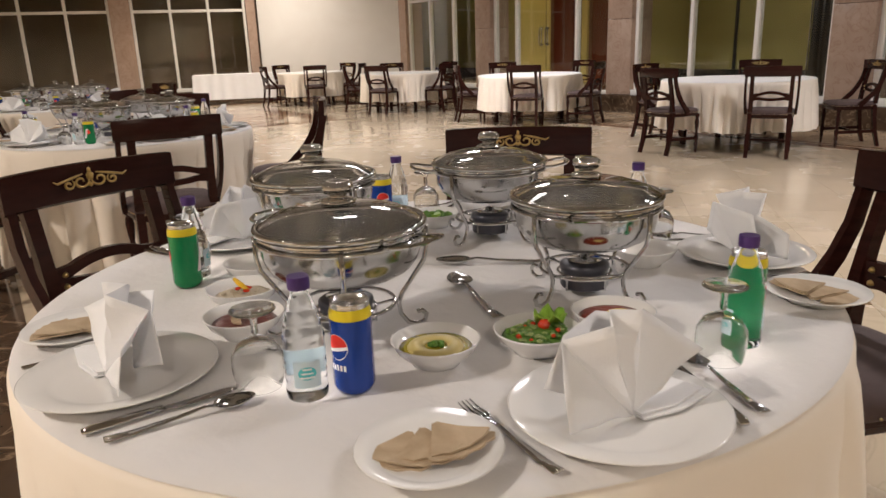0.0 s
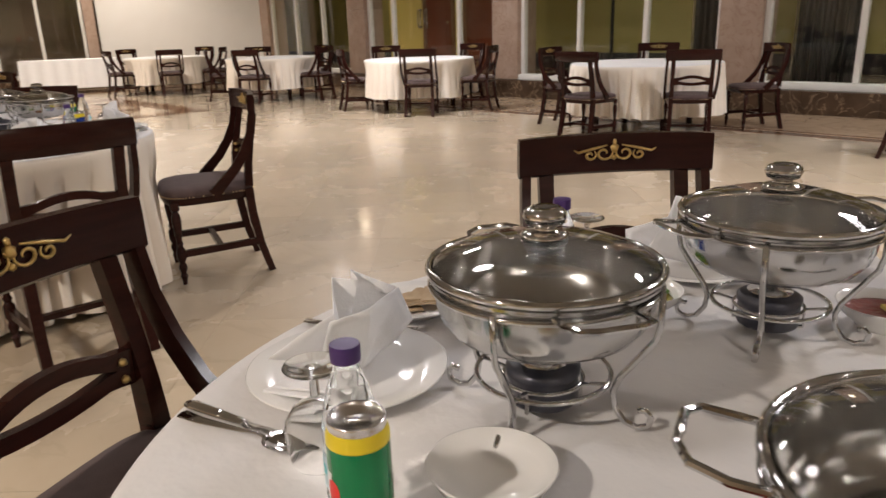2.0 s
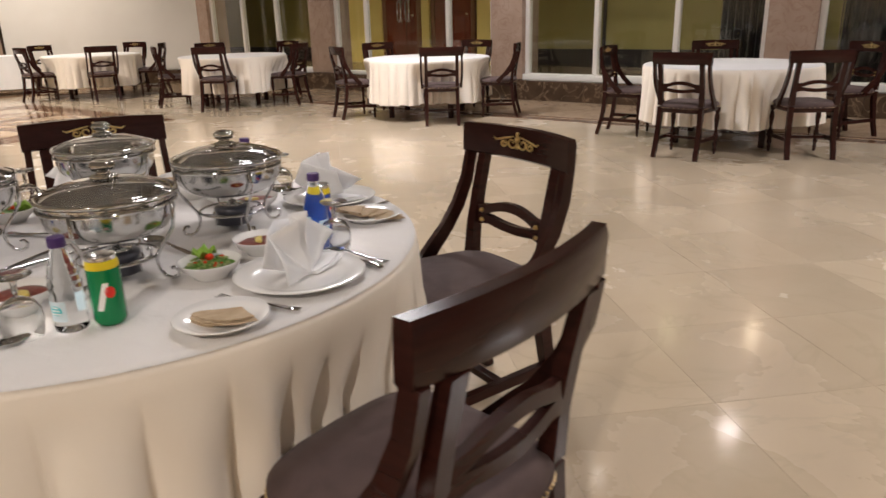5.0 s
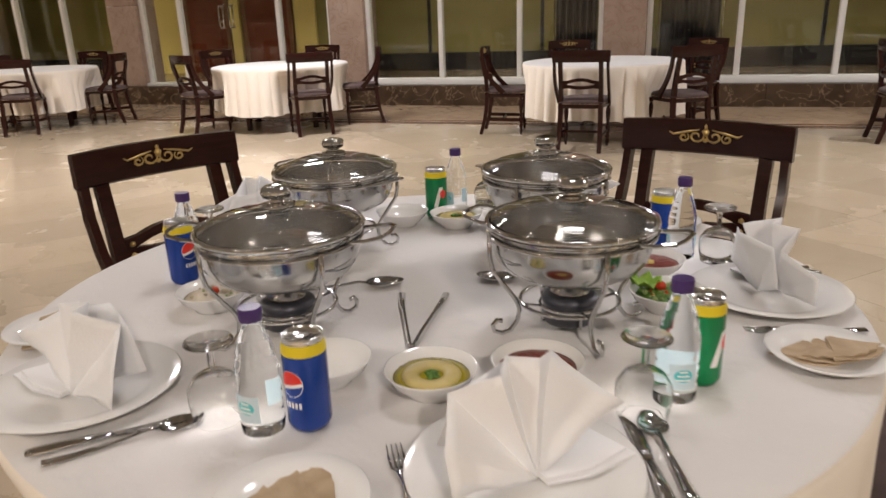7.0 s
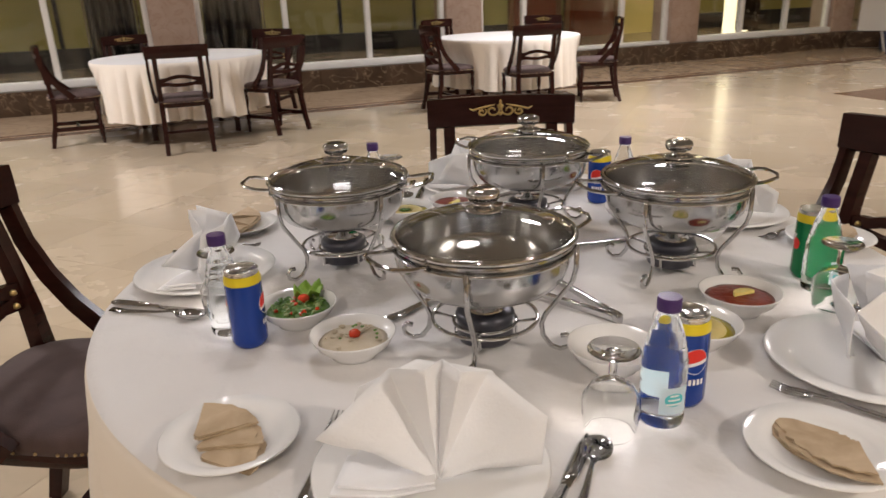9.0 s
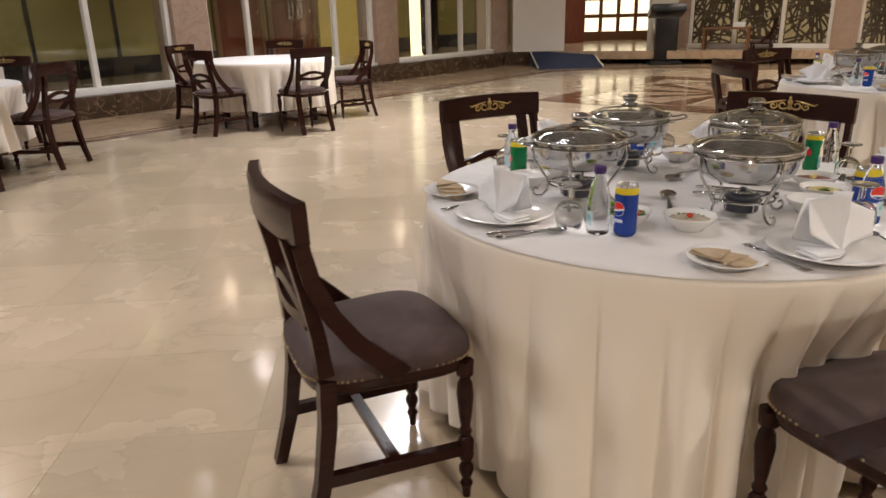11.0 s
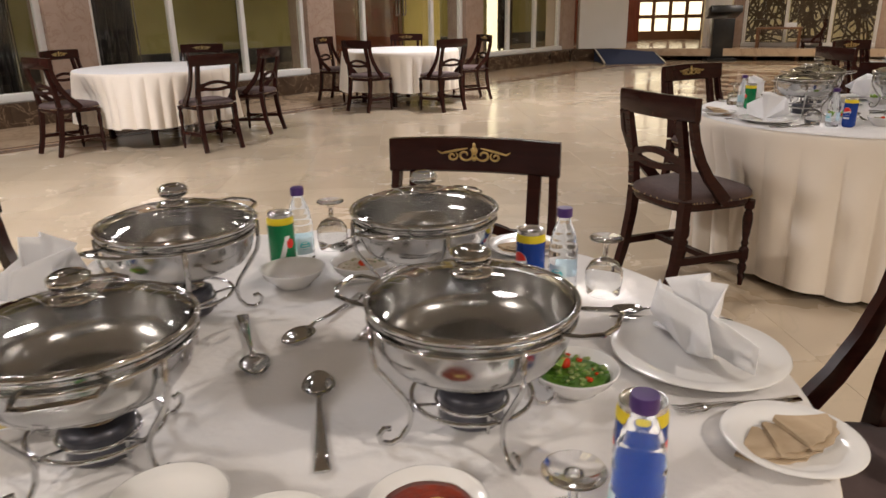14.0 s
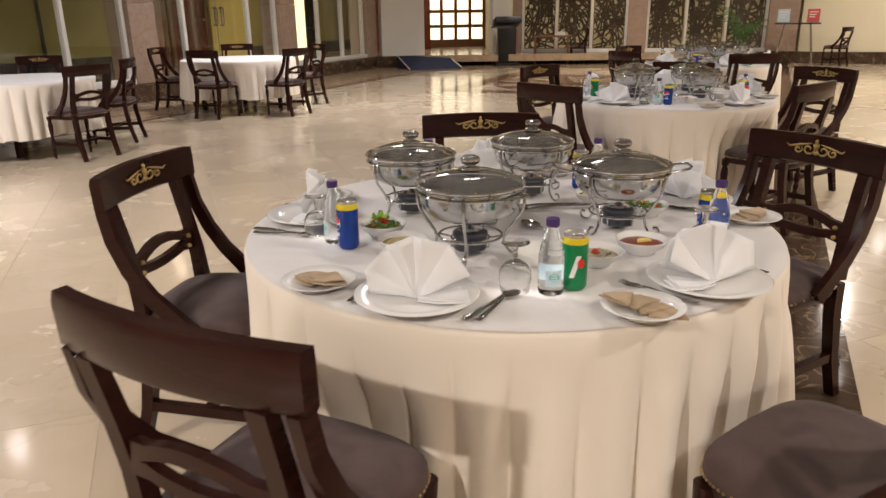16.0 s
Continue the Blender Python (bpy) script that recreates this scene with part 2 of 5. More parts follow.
M_CLAY = mat("clay_pot", (0.24, 0.12, 0.07), 0.7, second=(0.30, 0.16, 0.09), scale=15)
M_NIGHTWALL = mat("night_backdrop", (0.07, 0.042, 0.02), 0.6, second=(0.10, 0.062, 0.03), scale=0.8)
M_PAPERBLUE = mat("pale_blue_sheet", (0.55, 0.66, 0.74), 0.6)
M_PAPERRED = mat("red_sheet", (0.62, 0.10, 0.08), 0.6)


# ---- mesh helpers ----
def bm_mesh(bm, name, material, smooth=False):
    me = bpy.data.meshes.new(name)
    bmesh.ops.recalc_face_normals(bm, faces=bm.faces)
    bm.to_mesh(me)
    bm.free()
    if smooth:
        for p in me.polygons:
            p.use_smooth = True
        if smooth == "edges":
            me.set_sharp_from_angle(angle=radians(38))
    me.materials.append(material)
    return me


def part(name, bm, material, parent, label="", smooth="edges"):
    ob = new(name, bm_mesh(bm, name, material, smooth))
    ob.parent = parent
    if label:
        ob["label"] = label
    return ob


def thing(name, label, category, group="", kind=""):
    return tagged(new(name), label, category, group, kind)


def structure(name, bm, material, label="", smooth=False):
    ob = new(name, bm_mesh(bm, name, material, smooth))
    return tagged(ob, label, "", "", "structure")


def b_box(bm, x0, x1, y0, y1, z0, z1, bevel=0.0):
    made = bmesh.ops.create_cube(bm, size=1)["verts"]
    for v in made:
        v.co = Vector((x0 + (v.co.x + 0.5) * (x1 - x0), y0 + (v.co.y + 0.5) * (y1 - y0), z0 + (v.co.z + 0.5) * (z1 - z0)))
    if bevel:
        edges = list({e for v in made for e in v.link_edges})
        bmesh.ops.bevel(bm, geom=edges, offset=bevel, segments=2, affect="EDGES", profile=0.5)
    return bm


def box_bm(*a, **k):
    return b_box(bmesh.new(), *a, **k)


def b_lathe(bm, profile, seg=24, cx=0.0, cy=0.0):
    """Turns (r, z) pairs about the upright line through cx, cy."""
    rings = []
    for r, z in profile:
        if r < 1e-5:
            rings.append([bm.verts.new((cx, cy, z))])
        else:
            rings.append([bm.verts.new((cx + r * math.cos(2 * math.pi * k / seg), cy + r * math.sin(2 * math.pi * k / seg), z)) for k in range(seg)])
    for a, b in zip(rings, rings[1:]):
        for k in range(seg):
            j = (k + 1) % seg
            if len(a) == 1 and len(b) == 1:
                break
            if len(a) == 1:
                bm.faces.new((a[0], b[k], b[j]))
            elif len(b) == 1:
                bm.faces.new((a[k], a[j], b[0]))
            else:
                bm.faces.new((a[k], a[j], b[j], b[k]))
    return bm


def lathe_bm(profile, seg=24):
    return b_lathe(bmesh.new(), profile, seg)


def b_sweep(bm, pts, radii, seg=8, closed=False, ry=None, up=(0, 0, 1), square=False):
    """A round or squared bar along points. radii: one or a list; ry: half-width across, where it differs."""
    pts = [Vector(p) for p in pts]
    n = len(pts)
    rings = []
    for i, p in enumerate(pts):
        if closed:
            d = pts[(i + 1) % n] - pts[i - 1]
        else:
            d = pts[min(i + 1, n - 1)] - pts[max(i - 1, 0)]
        d.normalize()
        side = d.cross(Vector(up))
        if side.length < 1e-3:
            side = d.cross(Vector((1, 0, 0)))
        side.normalize()
        top = side.cross(d)
        r = radii[i] if isinstance(radii, (list, tuple)) else radii
        q = (ry[i] if isinstance(ry, (list, tuple)) else ry) if ry else r
        if square:
            ring = [p + side * sx * r + top * sz * q for sx, sz in ((1, 1), (-1, 1), (-1, -1), (1, -1))]
        else:
            ring = [p + side * r * math.cos(2 * math.pi * k / seg) + top * q * math.sin(2 * math.pi * k / seg) for k in range(seg)]
        rings.append([bm.verts.new(v) for v in ring])
    m = len(rings[0])
    for i in range(n if closed else n - 1):
        a, b = rings[i], rings[(i + 1) % n]
        for k in range(m):
            bm.faces.new((a[k], a[(k + 1) % m], b[(k + 1) % m], b[k]))
    if not closed:
        bm.faces.new(rings[0][::-1])
        bm.faces.new(rings[-1])
    return bm


def sweep_bm(*a, **k):
    return b_sweep(bmesh.new(), *a, **k)


def arc(cx, cy, r, a0, a1, n, z):
    return [(cx + r * math.cos(radians(a0 + (a1 - a0) * k / n)), cy + r * math.sin(radians(a0 + (a1 - a0) * k / n)), z) for k in range(n + 1)]


def b_blob(bm, x, y, z, r, flat=0.7, rng=random, sub=1):
    made = bmesh.ops.create_icosphere(bm, subdivisions=sub, radius=r)["verts"]
    for v in made:
        v.co = Vector((x + v.co.x * (1 + rng.uniform(-0.2, 0.2)), y + v.co.y * (1 + rng.uniform(-0.2, 0.2)), z + v.co.z * flat))
    return bm


def wall_frame(p, q):
    """A pose whose x runs from p to q along a wall, with y to its back."""
    d = Vector((q[0] - p[0], q[1] - p[1], 0))
    return pose(p[0], p[1], 0, 0, 0, math.degrees(math.atan2(d.y, d.x))), d.length

# ---- the hall: window wall along x, oblique ends, ceiling, floor ----
XC, STEP = -0.80, 4.10
K1, K2, K3, K4 = (11.1, 0.1), (13.75, -2.9), (15.4, -10.2), (15.4, -17.0)
L1, L2, L3, L4 = (-12.7, 0.1), (-15.3, -2.9), (-17.0, -10.2), (-17.0, -17.0)
BACK = -17.0


def put(ob, m):
    ob.matrix_world = m
    return ob


structure("floor", box_bm(-18, 16.5, -17.2, 0.3, -0.12, -0.0015), M_GROUT, "bed under the polished beige marble tiles")
# ceiling is out of view; its dark tone limits bounced light
structure("ceiling", box_bm(-21, 19, -17.3, 5.2, CEIL, CEIL + 0.15), M_CEIL, "plain dark painted ceiling with round downlights, out of view")


def pillar(k):
    x = XC + STEP * k
    t = thing("pillar", "rosy polished granite pillar between the tall windows", "pillar", "granite pillars of the window wall", "structure")
    t.location = (x, 0, 0)
    for i, (z0, z1) in enumerate(((0.30, 1.60), (1.604, 2.90), (2.904, CEIL - 0.002))):
        part("panel", box_bm(-0.285, 0.285, 0.10, 0.62, z0 + 0.002, z1, bevel=0.004), M_PILLAR, t)
    return t


for k in range(-2, 3):
    pillar(k)


def plinth_run(p, q, name="baseboard"):
    """Dark stone plinth in slabs along a wall line."""
    m, length = wall_frame(p, q)
    t = thing(name, "polished dark brown veined stone plinth under the windows", "plinth", kind="structure")
    put(t, m)
    n = max(1, round(length / 0.9))
    for i in range(n):
        x0, x1 = length * i / n, length * (i + 1) / n
        part("slab", box_bm(x0 + 0.0015, x1 - 0.0015, 0.0, 0.34, 0.0, 0.295, bevel=0.004), M_DARKSTONE, t)
    return t


plinth_run((L1[0], 0), (K1[0], 0))
plinth_run(K1, K2)
plinth_run(K2, K3)
plinth_run(K3, K4)
plinth_run(L2, L1)
plinth_run(L3, L2)
plinth_run(L4, L3)


def window(m, x0, x1, panes, name, top=CEIL, transom=2.35, label="tall white-framed window with three dark glass panes"):
    """A window standing on the plinth: sill, posts, head, mullions and panes."""
    t = thing(name, label, "window", "tall hall windows", "structure")
    put(t, m)
    part("window_sill", box_bm(x0, x1, 0.12, 0.36, 0.297, 0.385, bevel=0.006), M_FRAME, t)
    z0 = 0.387
    w = (x1 - x0) / panes
    xs = [x0 + w * i for i in range(panes + 1)]
    for i, x in enumerate(xs):
        half = 0.035
        cx = x + half if i == 0 else x - half if i == panes else x
        part("mullion", box_bm(cx - half, cx + half, 0.20, 0.30, z0, top - 0.004, bevel=0.004), M_FRAME, t)
    for i in range(panes):
        a = xs[i] + (0.072 if i == 0 else 0.037)
        b = xs[i + 1] - (0.072 if i == panes - 1 else 0.037)
        part("transom", box_bm(a, b, 0.205, 0.295, transom, transom + 0.07, bevel=0.004), M_FRAME, t)
        for za, zb in ((z0 + 0.002, transom - 0.002), (transom + 0.072, top - 0.006)):
            g = part("pane", box_bm(a, b, 0.246, 0.252, za, zb), M_PANE, t)
            g.visible_shadow = False
    return t


I4 = Matrix.Identity(4)
nw = 0
for k in (-1, 0):
    nw += 1
    window(I4, XC + STEP * k + 0.287, XC + STEP * (k + 1) - 0.287, 3, "window_%d" % nw)
window(I4, XC + STEP * 2 + 0.287, K1[0] - 0.28, 3, "window_3")
window(I4, L1[0] + 0.28, XC - STEP * 2 - 0.287, 3, "window_4")
for x0, x1, nm in ((K1[0] - 0.28, K1[0] + 0.25, "pier_east"), (L1[0] - 0.25, L1[0] + 0.28, "pier_west")):
    structure(nm, box_bm(x0 + 0.003, x1, 0.11, 0.62, 0.297, CEIL - 0.002, bevel=0.004), M_PILLAR, "rosy granite pier at the end of the window wall")


def door_bay(k, name):
    """Bay between two pillars: side lights and a pair of glass door leaves with chrome pulls."""
    x0, x1 = XC + STEP * k + 0.287, XC + STEP * (k + 1) - 0.287
    t = thing(name, "white-framed double glass door with long chrome pull handles", "door", "hall doors", "structure")
    d0, d1 = x0 + 0.78, x1 - 0.92
    part("threshold", box_bm(x0, x1, 0.12, 0.36, 0.297, 0.345, bevel=0.005), M_FRAME, t)
    for x in (x0 + 0.035, d0, d1, x1 - 0.035):
        part("post", box_bm(x - 0.035, x + 0.035, 0.20, 0.30, 0.347, CEIL - 0.004, bevel=0.004), M_FRAME, t)
    for a, b in ((x0 + 0.072, d0 - 0.037), (d0 + 0.037, d1 - 0.037), (d1 + 0.037, x1 - 0.072)):
        part("transom", box_bm(a, b, 0.205, 0.295, 2.45, 2.52, bevel=0.004), M_FRAME, t)
    for a, b in ((x0 + 0.072, d0 - 0.037), (d1 + 0.037, x1 - 0.072)):
        g = part("pane", box_bm(a, b, 0.246, 0.252, 0.35, 2.448), M_PANE, t)
        g.visible_shadow = False
    mid = (d0 + d1) / 2
    for a, b, s in ((d0 + 0.04, mid - 0.004, 1), (mid + 0.004, d1 - 0.04, -1)):
        leaf = part("door_leaf", box_bm(a, b, 0.240, 0.252, 0.355, 2.44), M_PANE, t, "frameless glass door leaf")
        leaf.visible_shadow = False
        hx = mid - s * 0.09
        loop = [(hx - 0.035, 0.19, 1.20), (hx - 0.035, 0.165, 1.24), (hx - 0.035, 0.165, 1.50), (hx - 0.035, 0.19, 1.54),
                (hx + 0.035, 0.19, 1.54), (hx + 0.035, 0.165, 1.50), (hx + 0.035, 0.165, 1.24), (hx + 0.035, 0.19, 1.20)]
        part("door_handle", sweep_bm(loop, 0.013, 8, closed=True, up=(0.3, 1, 0.2)), M_STEEL, leaf, "chrome loop pull handle")
        for hz in (1.22, 1.52):
            part("bracket", box_bm(hx - 0.012, hx + 0.012, 0.18, 0.242, hz - 0.012, hz + 0.012, bevel=0.003), M_STEEL, leaf)
    return t


door_bay(-2, "door_1")
door_bay(1, "door_2")

# ---- corridor behind the window wall ----
structure("corridor_floor", box_bm(-21, 19.5, 0.64, 5.0, 0.15, 0.298), M_TRAV, "tan stone corridor floor behind the windows")
structure("wall_north", box_bm(-21, 19.5, 2.9, 3.1, 0.30, CEIL - 0.002), M_OLIVE, "olive painted wall of the corridor")
structure("trim", box_bm(-21, 19.5, 2.87, 2.898, 0.302, 0.62, bevel=0.004), M_BLACK, "black skirting of the corridor wall")
# stretches where the corridor wall is lit, brightness painted in as yellow
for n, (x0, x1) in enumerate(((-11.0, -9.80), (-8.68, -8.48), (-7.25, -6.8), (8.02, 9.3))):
    structure("bright_wall_stretch", box_bm(x0, x1, 2.80, 2.868, 0.302, CEIL - 0.004, bevel=0.004), M_LITOLIVE, "yellow stretch of corridor wall, its lit look put in the colour")


def wood_door(x, w=1.0):
    t = thing("wooden_door", "red-brown polished wooden door in the corridor", "door", "corridor doors", "structure")
    t.location = (x, 2.868, 0.302)
    part("leaf", box_bm(-w / 2, w / 2, -0.06, -0.004, 0, 2.1, bevel=0.006), M_DOORWOOD, t)
    for z0, z1 in ((0.15, 0.95), (1.05, 1.95)):
        part("panel", box_bm(-w / 2 + 0.15, w / 2 - 0.15, -0.075, -0.062, z0, z1, bevel=0.006), M_DOORWOOD, t)
    for s in (-1, 1):
        part("jamb", box_bm(s * (w / 2 + 0.052) - 0.05, s * (w / 2 + 0.052) + 0.05, -0.07, -0.002, 0, 2.2, bevel=0.005), M_BROWNWOOD, t)
    part("knob", lathe_bm([(0, -0.02), (0.02, -0.012), (0.026, 0.005), (0.015, 0.02), (0, 0.022)], 12), M_NAIL, t).location = (w / 2 - 0.08, -0.10, 1.0)
    return t


for x, w in ((-9.24, 0.86), (-7.86, 0.92), (6.0, 0.95), (7.3, 1.05)):
    wood_door(x, w)
for x in (-4.5, -2.4, -0.6, 2.1, 3.5):
    structure("wall_batten", box_bm(x - 0.03, x + 0.03, 2.86, 2.898, 0.624, CEIL - 0.004, bevel=0.004), M_BLACK, "narrow black batten on the corridor wall")


# stands in for an unidentified dark thing behind the glass, built as a curtain
def dark_stand_in(x, w, z1=2.6):
    t = thing("curtain", "dark folded sheet standing in for a dark thing in the corridor", "curtain", kind="")
    t.location = (x, 0.95, 0.30)
    bm = bmesh.new()
    n = 28
    cols = [[bm.verts.new((-w / 2 + w * i / n, 0.05 * math.sin(i * 1.35) + d, z)) for z in (0.0, 1.0, z1)] for d in (0,) for i in range(n + 1)]
    for a, b in zip(cols, cols[1:]):
        for j in range(2):
            bm.faces.new((a[j], b[j], b[j + 1], a[j + 1]))
    c = part("cloth", bm, M_BLACK, t, smooth=True)
    c.modifiers.new("thick", "SOLIDIFY").thickness = 0.01
    part("rail", sweep_bm([(-w / 2 - 0.05, 0, z1 + 0.02), (w / 2 + 0.05, 0, z1 + 0.02)], 0.015), M_STEEL, t)
    for s in (-1, 1):
        part("stand", sweep_bm([(s * (w / 2 + 0.03), 0, 0.0), (s * (w / 2 + 0.03), 0, z1 + 0.02)], 0.012), M_STEEL, t)
    return t


dark_stand_in(-1.55, 0.6)
dark_stand_in(0.05, 0.8)


def corridor_lamp(x, y, power, colour=(1.0, 0.85, 0.45)):
    disc_lamp(x, y, CEIL - 0.1, power, 0.3, colour)


# unseen lamps added for the corridor; the strongest brightens the yellow stretch
for x, power in ((-13, 3), (-10.3, 13), (-7.6, 3.5), (-2.6, 3), (2.8, 3), (5.2, 2.5), (8.6, 5), (11.5, 4)):
    corridor_lamp(x, 1.9, power)

# ---- oblique ends ----
def solid_wall(p, q, s0, s1, z0, z1, name, material, label, depth=0.3, front=0.06):
    m, _ = wall_frame(p, q)
    ob = structure(name, box_bm(s0, s1, front, front + depth, z0, z1, bevel=0.003), material, label)
    return put(ob, m)


solid_wall(L2, L1, 0.02, 3.95, 0.297, CEIL - 0.002, "wall_west_oblique", M_WHITEWALL, "plain white painted wall at the hall's end")
solid_wall(K1, K2, 0.26, 1.45, 0.297, CEIL - 0.002, "wall_east_oblique", M_WHITEWALL, "white painted wall beside the raised opening")
solid_wall(K1, K2, 3.45, 4.0, 0.297, CEIL - 0.002, "wall_pier", M_WHITEWALL, "white painted pier beside the raised opening")
mE, lenE = wall_frame(K2, K3)
mW, lenW = wall_frame(L3, L2)
MODS = [(0.25, 3.15), (3.65, 6.75)]
for i, (a, b) in enumerate(MODS):
    window(mE, a, b, 3, "window_%d" % (5 + i), label="white-framed window with a dark lattice screen behind the glass")
    window(mW, lenW - b, lenW - a, 3, "window_%d" % (7 + i))
for a, b in ((0.0, 0.25), (3.15, 3.65), (6.75, lenE)):
    solid_wall(K2, K3, a + 0.003, b - 0.003, 0.297, CEIL - 0.002, "pillar_east", M_PILLAR, "rosy granite pillar between the screened windows", 0.4)
    solid_wall(L3, L2, lenW - b + 0.003, lenW - a - 0.003, 0.297, CEIL - 0.002, "pillar_west", M_PILLAR, "rosy granite pillar between the west windows", 0.4)
solid_wall(K3, K4, 0.06, 7.0, 0.297, CEIL - 0.002, "wall_east", M_CREAM, "cream painted wall")
# west and south walls added out of view, toned to limit bounced light
solid_wall(L4, L3, 0.0, 6.9, 0.297, CEIL - 0.002, "wall_west", M_TANWALL, "cream painted wall")
structure("wall_south", box_bm(-17.4, 15.8, BACK - 0.3, BACK, 0, CEIL - 0.002), M_TANWALL, "unseen tan wall added to close the hall behind the tables")


def lattice(m, x0, x1, seed, name="lattice_screen"):
    """A screen of crossing flat bars at odd angles, in a frame."""
    rng = random.Random(seed)
    t = thing(name, "dark bronze screen of irregular crossing bars behind the glass", "screen", "lattice screens")
    put(t, m)
    zlo, zhi, y = 0.40, 2.5, 0.42
    bm = bmesh.new()
    w = x1 - x0
    for _ in range(72):
        cx, cz, a = rng.uniform(x0, x1), rng.uniform(zlo, zhi), rng.uniform(0, math.pi)
        dx, dz = math.cos(a), math.sin(a)
        ts = []
        for lim, c, d in ((x0, cx, dx), (x1, cx, dx), (zlo, cz, dz), (zhi, cz, dz)):
            if abs(d) > 1e-3:
                s = (lim - c) / d
                px, pz = cx + s * dx, cz + s * dz
                if x0 - 1e-4 <= px <= x1 + 1e-4 and zlo - 1e-4 <= pz <= zhi + 1e-4:
                    ts.append(s)
        if len(ts) < 2:
            continue
        lo, hi = min(ts), max(ts)
        if rng.random() < 0.5:
            lo *= rng.uniform(0.3, 1)
            hi *= rng.uniform(0.3, 1)
        if hi - lo < 0.15:
            continue
        b_sweep(bm, [(cx + lo * dx, y, cz + lo * dz), (cx + hi * dx, y, cz + hi * dz)], 0.021, up=(0, 1, 0), square=True)
    part("bars", bm, M_SCREEN, t, smooth=False)
    for a, b, c, d in ((x0, x1, zlo - 0.03, zlo), (x0, x1, zhi, zhi + 0.03), (x0 - 0.02, x0, zlo - 0.03, zhi + 0.03), (x1, x1 + 0.02, zlo - 0.03, zhi + 0.03)):
        part("rail", box_bm(a, b, y - 0.02, y + 0.02, c, d), M_SCREEN, t)
    for x in (x0 + 0.05, x1 - 0.05):
        part("foot", box_bm(x - 0.03, x + 0.03, y - 0.02, y + 0.02, 0.296, zlo - 0.031), M_SCREEN, t)
    return t


sd = 3
for a, b in MODS:
    w = (b - a) / 3
    for i in range(3):
        sd += 1
        lattice(mE, a + w * i + 0.07, a + w * (i + 1) - 0.07, sd)
lattice(pose(0, 0.55, 0), 9.35, 9.85, 77)
# panel added with its own glow, in place of light beyond the lattice
structure("glow_panel", box_bm(9.3, 9.9, 1.25, 1.29, 0.302, 2.6), M_GLOWPANE, "self-glowing panel added behind the lattice at the window's end")
put(structure("annex_floor", box_bm(0, 12, 0.36, 5.5, 0.12, 0.296), M_TRAV, "polished tan floor of the rooms behind the screens"), wall_frame(K1, (17.0, -14.0))[0])
put(structure("annex_wall", box_bm(-1.0, 9, 1.8, 2.0, 0.30, CEIL - 0.002), M_CREAM, "cream wall of the lit room behind the screens"), mE)
# added backdrop: its dark brown stands in for the night outside
put(structure("night_backdrop_west", box_bm(-2, 9, 1.8, 2.0, 0.30, CEIL - 0.002), M_NIGHTWALL, "dark brown backdrop standing in for night behind the west windows"), mW)
put(structure("annex_floor_west", box_bm(-2, 10, 0.36, 3.0, 0.12, 0.296), M_TRAV, "tan floor behind the west windows"), mW)
for s in (1.2, 4.8):
    p = mE @ Vector((s, 1.0, CEIL - 0.1))
    disc_lamp(p.x, p.y, p.z, 32, 0.4, (1.0, 0.82, 0.45))
# faint unseen lamp added to light the night backdrop
p = mW @ Vector((4.0, 1.0, CEIL - 0.1))
disc_lamp(p.x, p.y, p.z, 3, 0.3, (1.0, 0.85, 0.5))

# room behind the raised opening: panelled wall with a gridded glass door
mO, _ = wall_frame(K1, K2)
put(structure("lobby_wall", box_bm(-1.5, 6.5, 4.4, 4.6, 0.30, CEIL - 0.002), M_CREAM, "cream wall of the lobby behind the opening"), mO)
put(structure("lobby_panel", box_bm(0.6, 2.55, 3.2, 3.35, 0.30, CEIL - 0.002, bevel=0.004), M_DOORWOOD, "brown panelled partition in the lobby"), mO)


def grid_door():
    t = thing("lattice_door", "dark wooden door with square frosted panes glowing for the lit room", "door", kind="structure")
    put(t, mO)
    x0, x1, z0, z1, y = 2.75, 4.75, 0.30, 2.9, 4.25
    cols, rows = 4, 5
    w, h = (x1 - x0) / cols, (z1 - z0 - 0.25) / rows
    for i in range(cols + 1):
        part("stile", box_bm(x0 + w * i - 0.05, x0 + w * i + 0.05, y, y + 0.05, z0, z1), M_BROWNWOOD, t)
    for j in range(rows + 1):
        for i in range(cols):
            part("rail", box_bm(x0 + w * i + 0.052, x0 + w * (i + 1) - 0.052, y + 0.002, y + 0.048, z0 + 0.2 + h * j - 0.05 if j else z0, z0 + 0.2 + h * j + 0.05), M_BROWNWOOD, t)
    for i in range(cols):
        for j in range(rows):
            part("pane", box_bm(x0 + w * i + 0.053, x0 + w * (i + 1) - 0.053, y + 0.02, y + 0.03, z0 + 0.2 + h * j + 0.052, z0 + 0.2 + h * (j + 1) - 0.052), M_GLOWPANE, t)


grid_door()
p = mO @ Vector((2.6, 2.0, CEIL - 0.1))
disc_lamp(p.x, p.y, p.z, 40, 0.3)


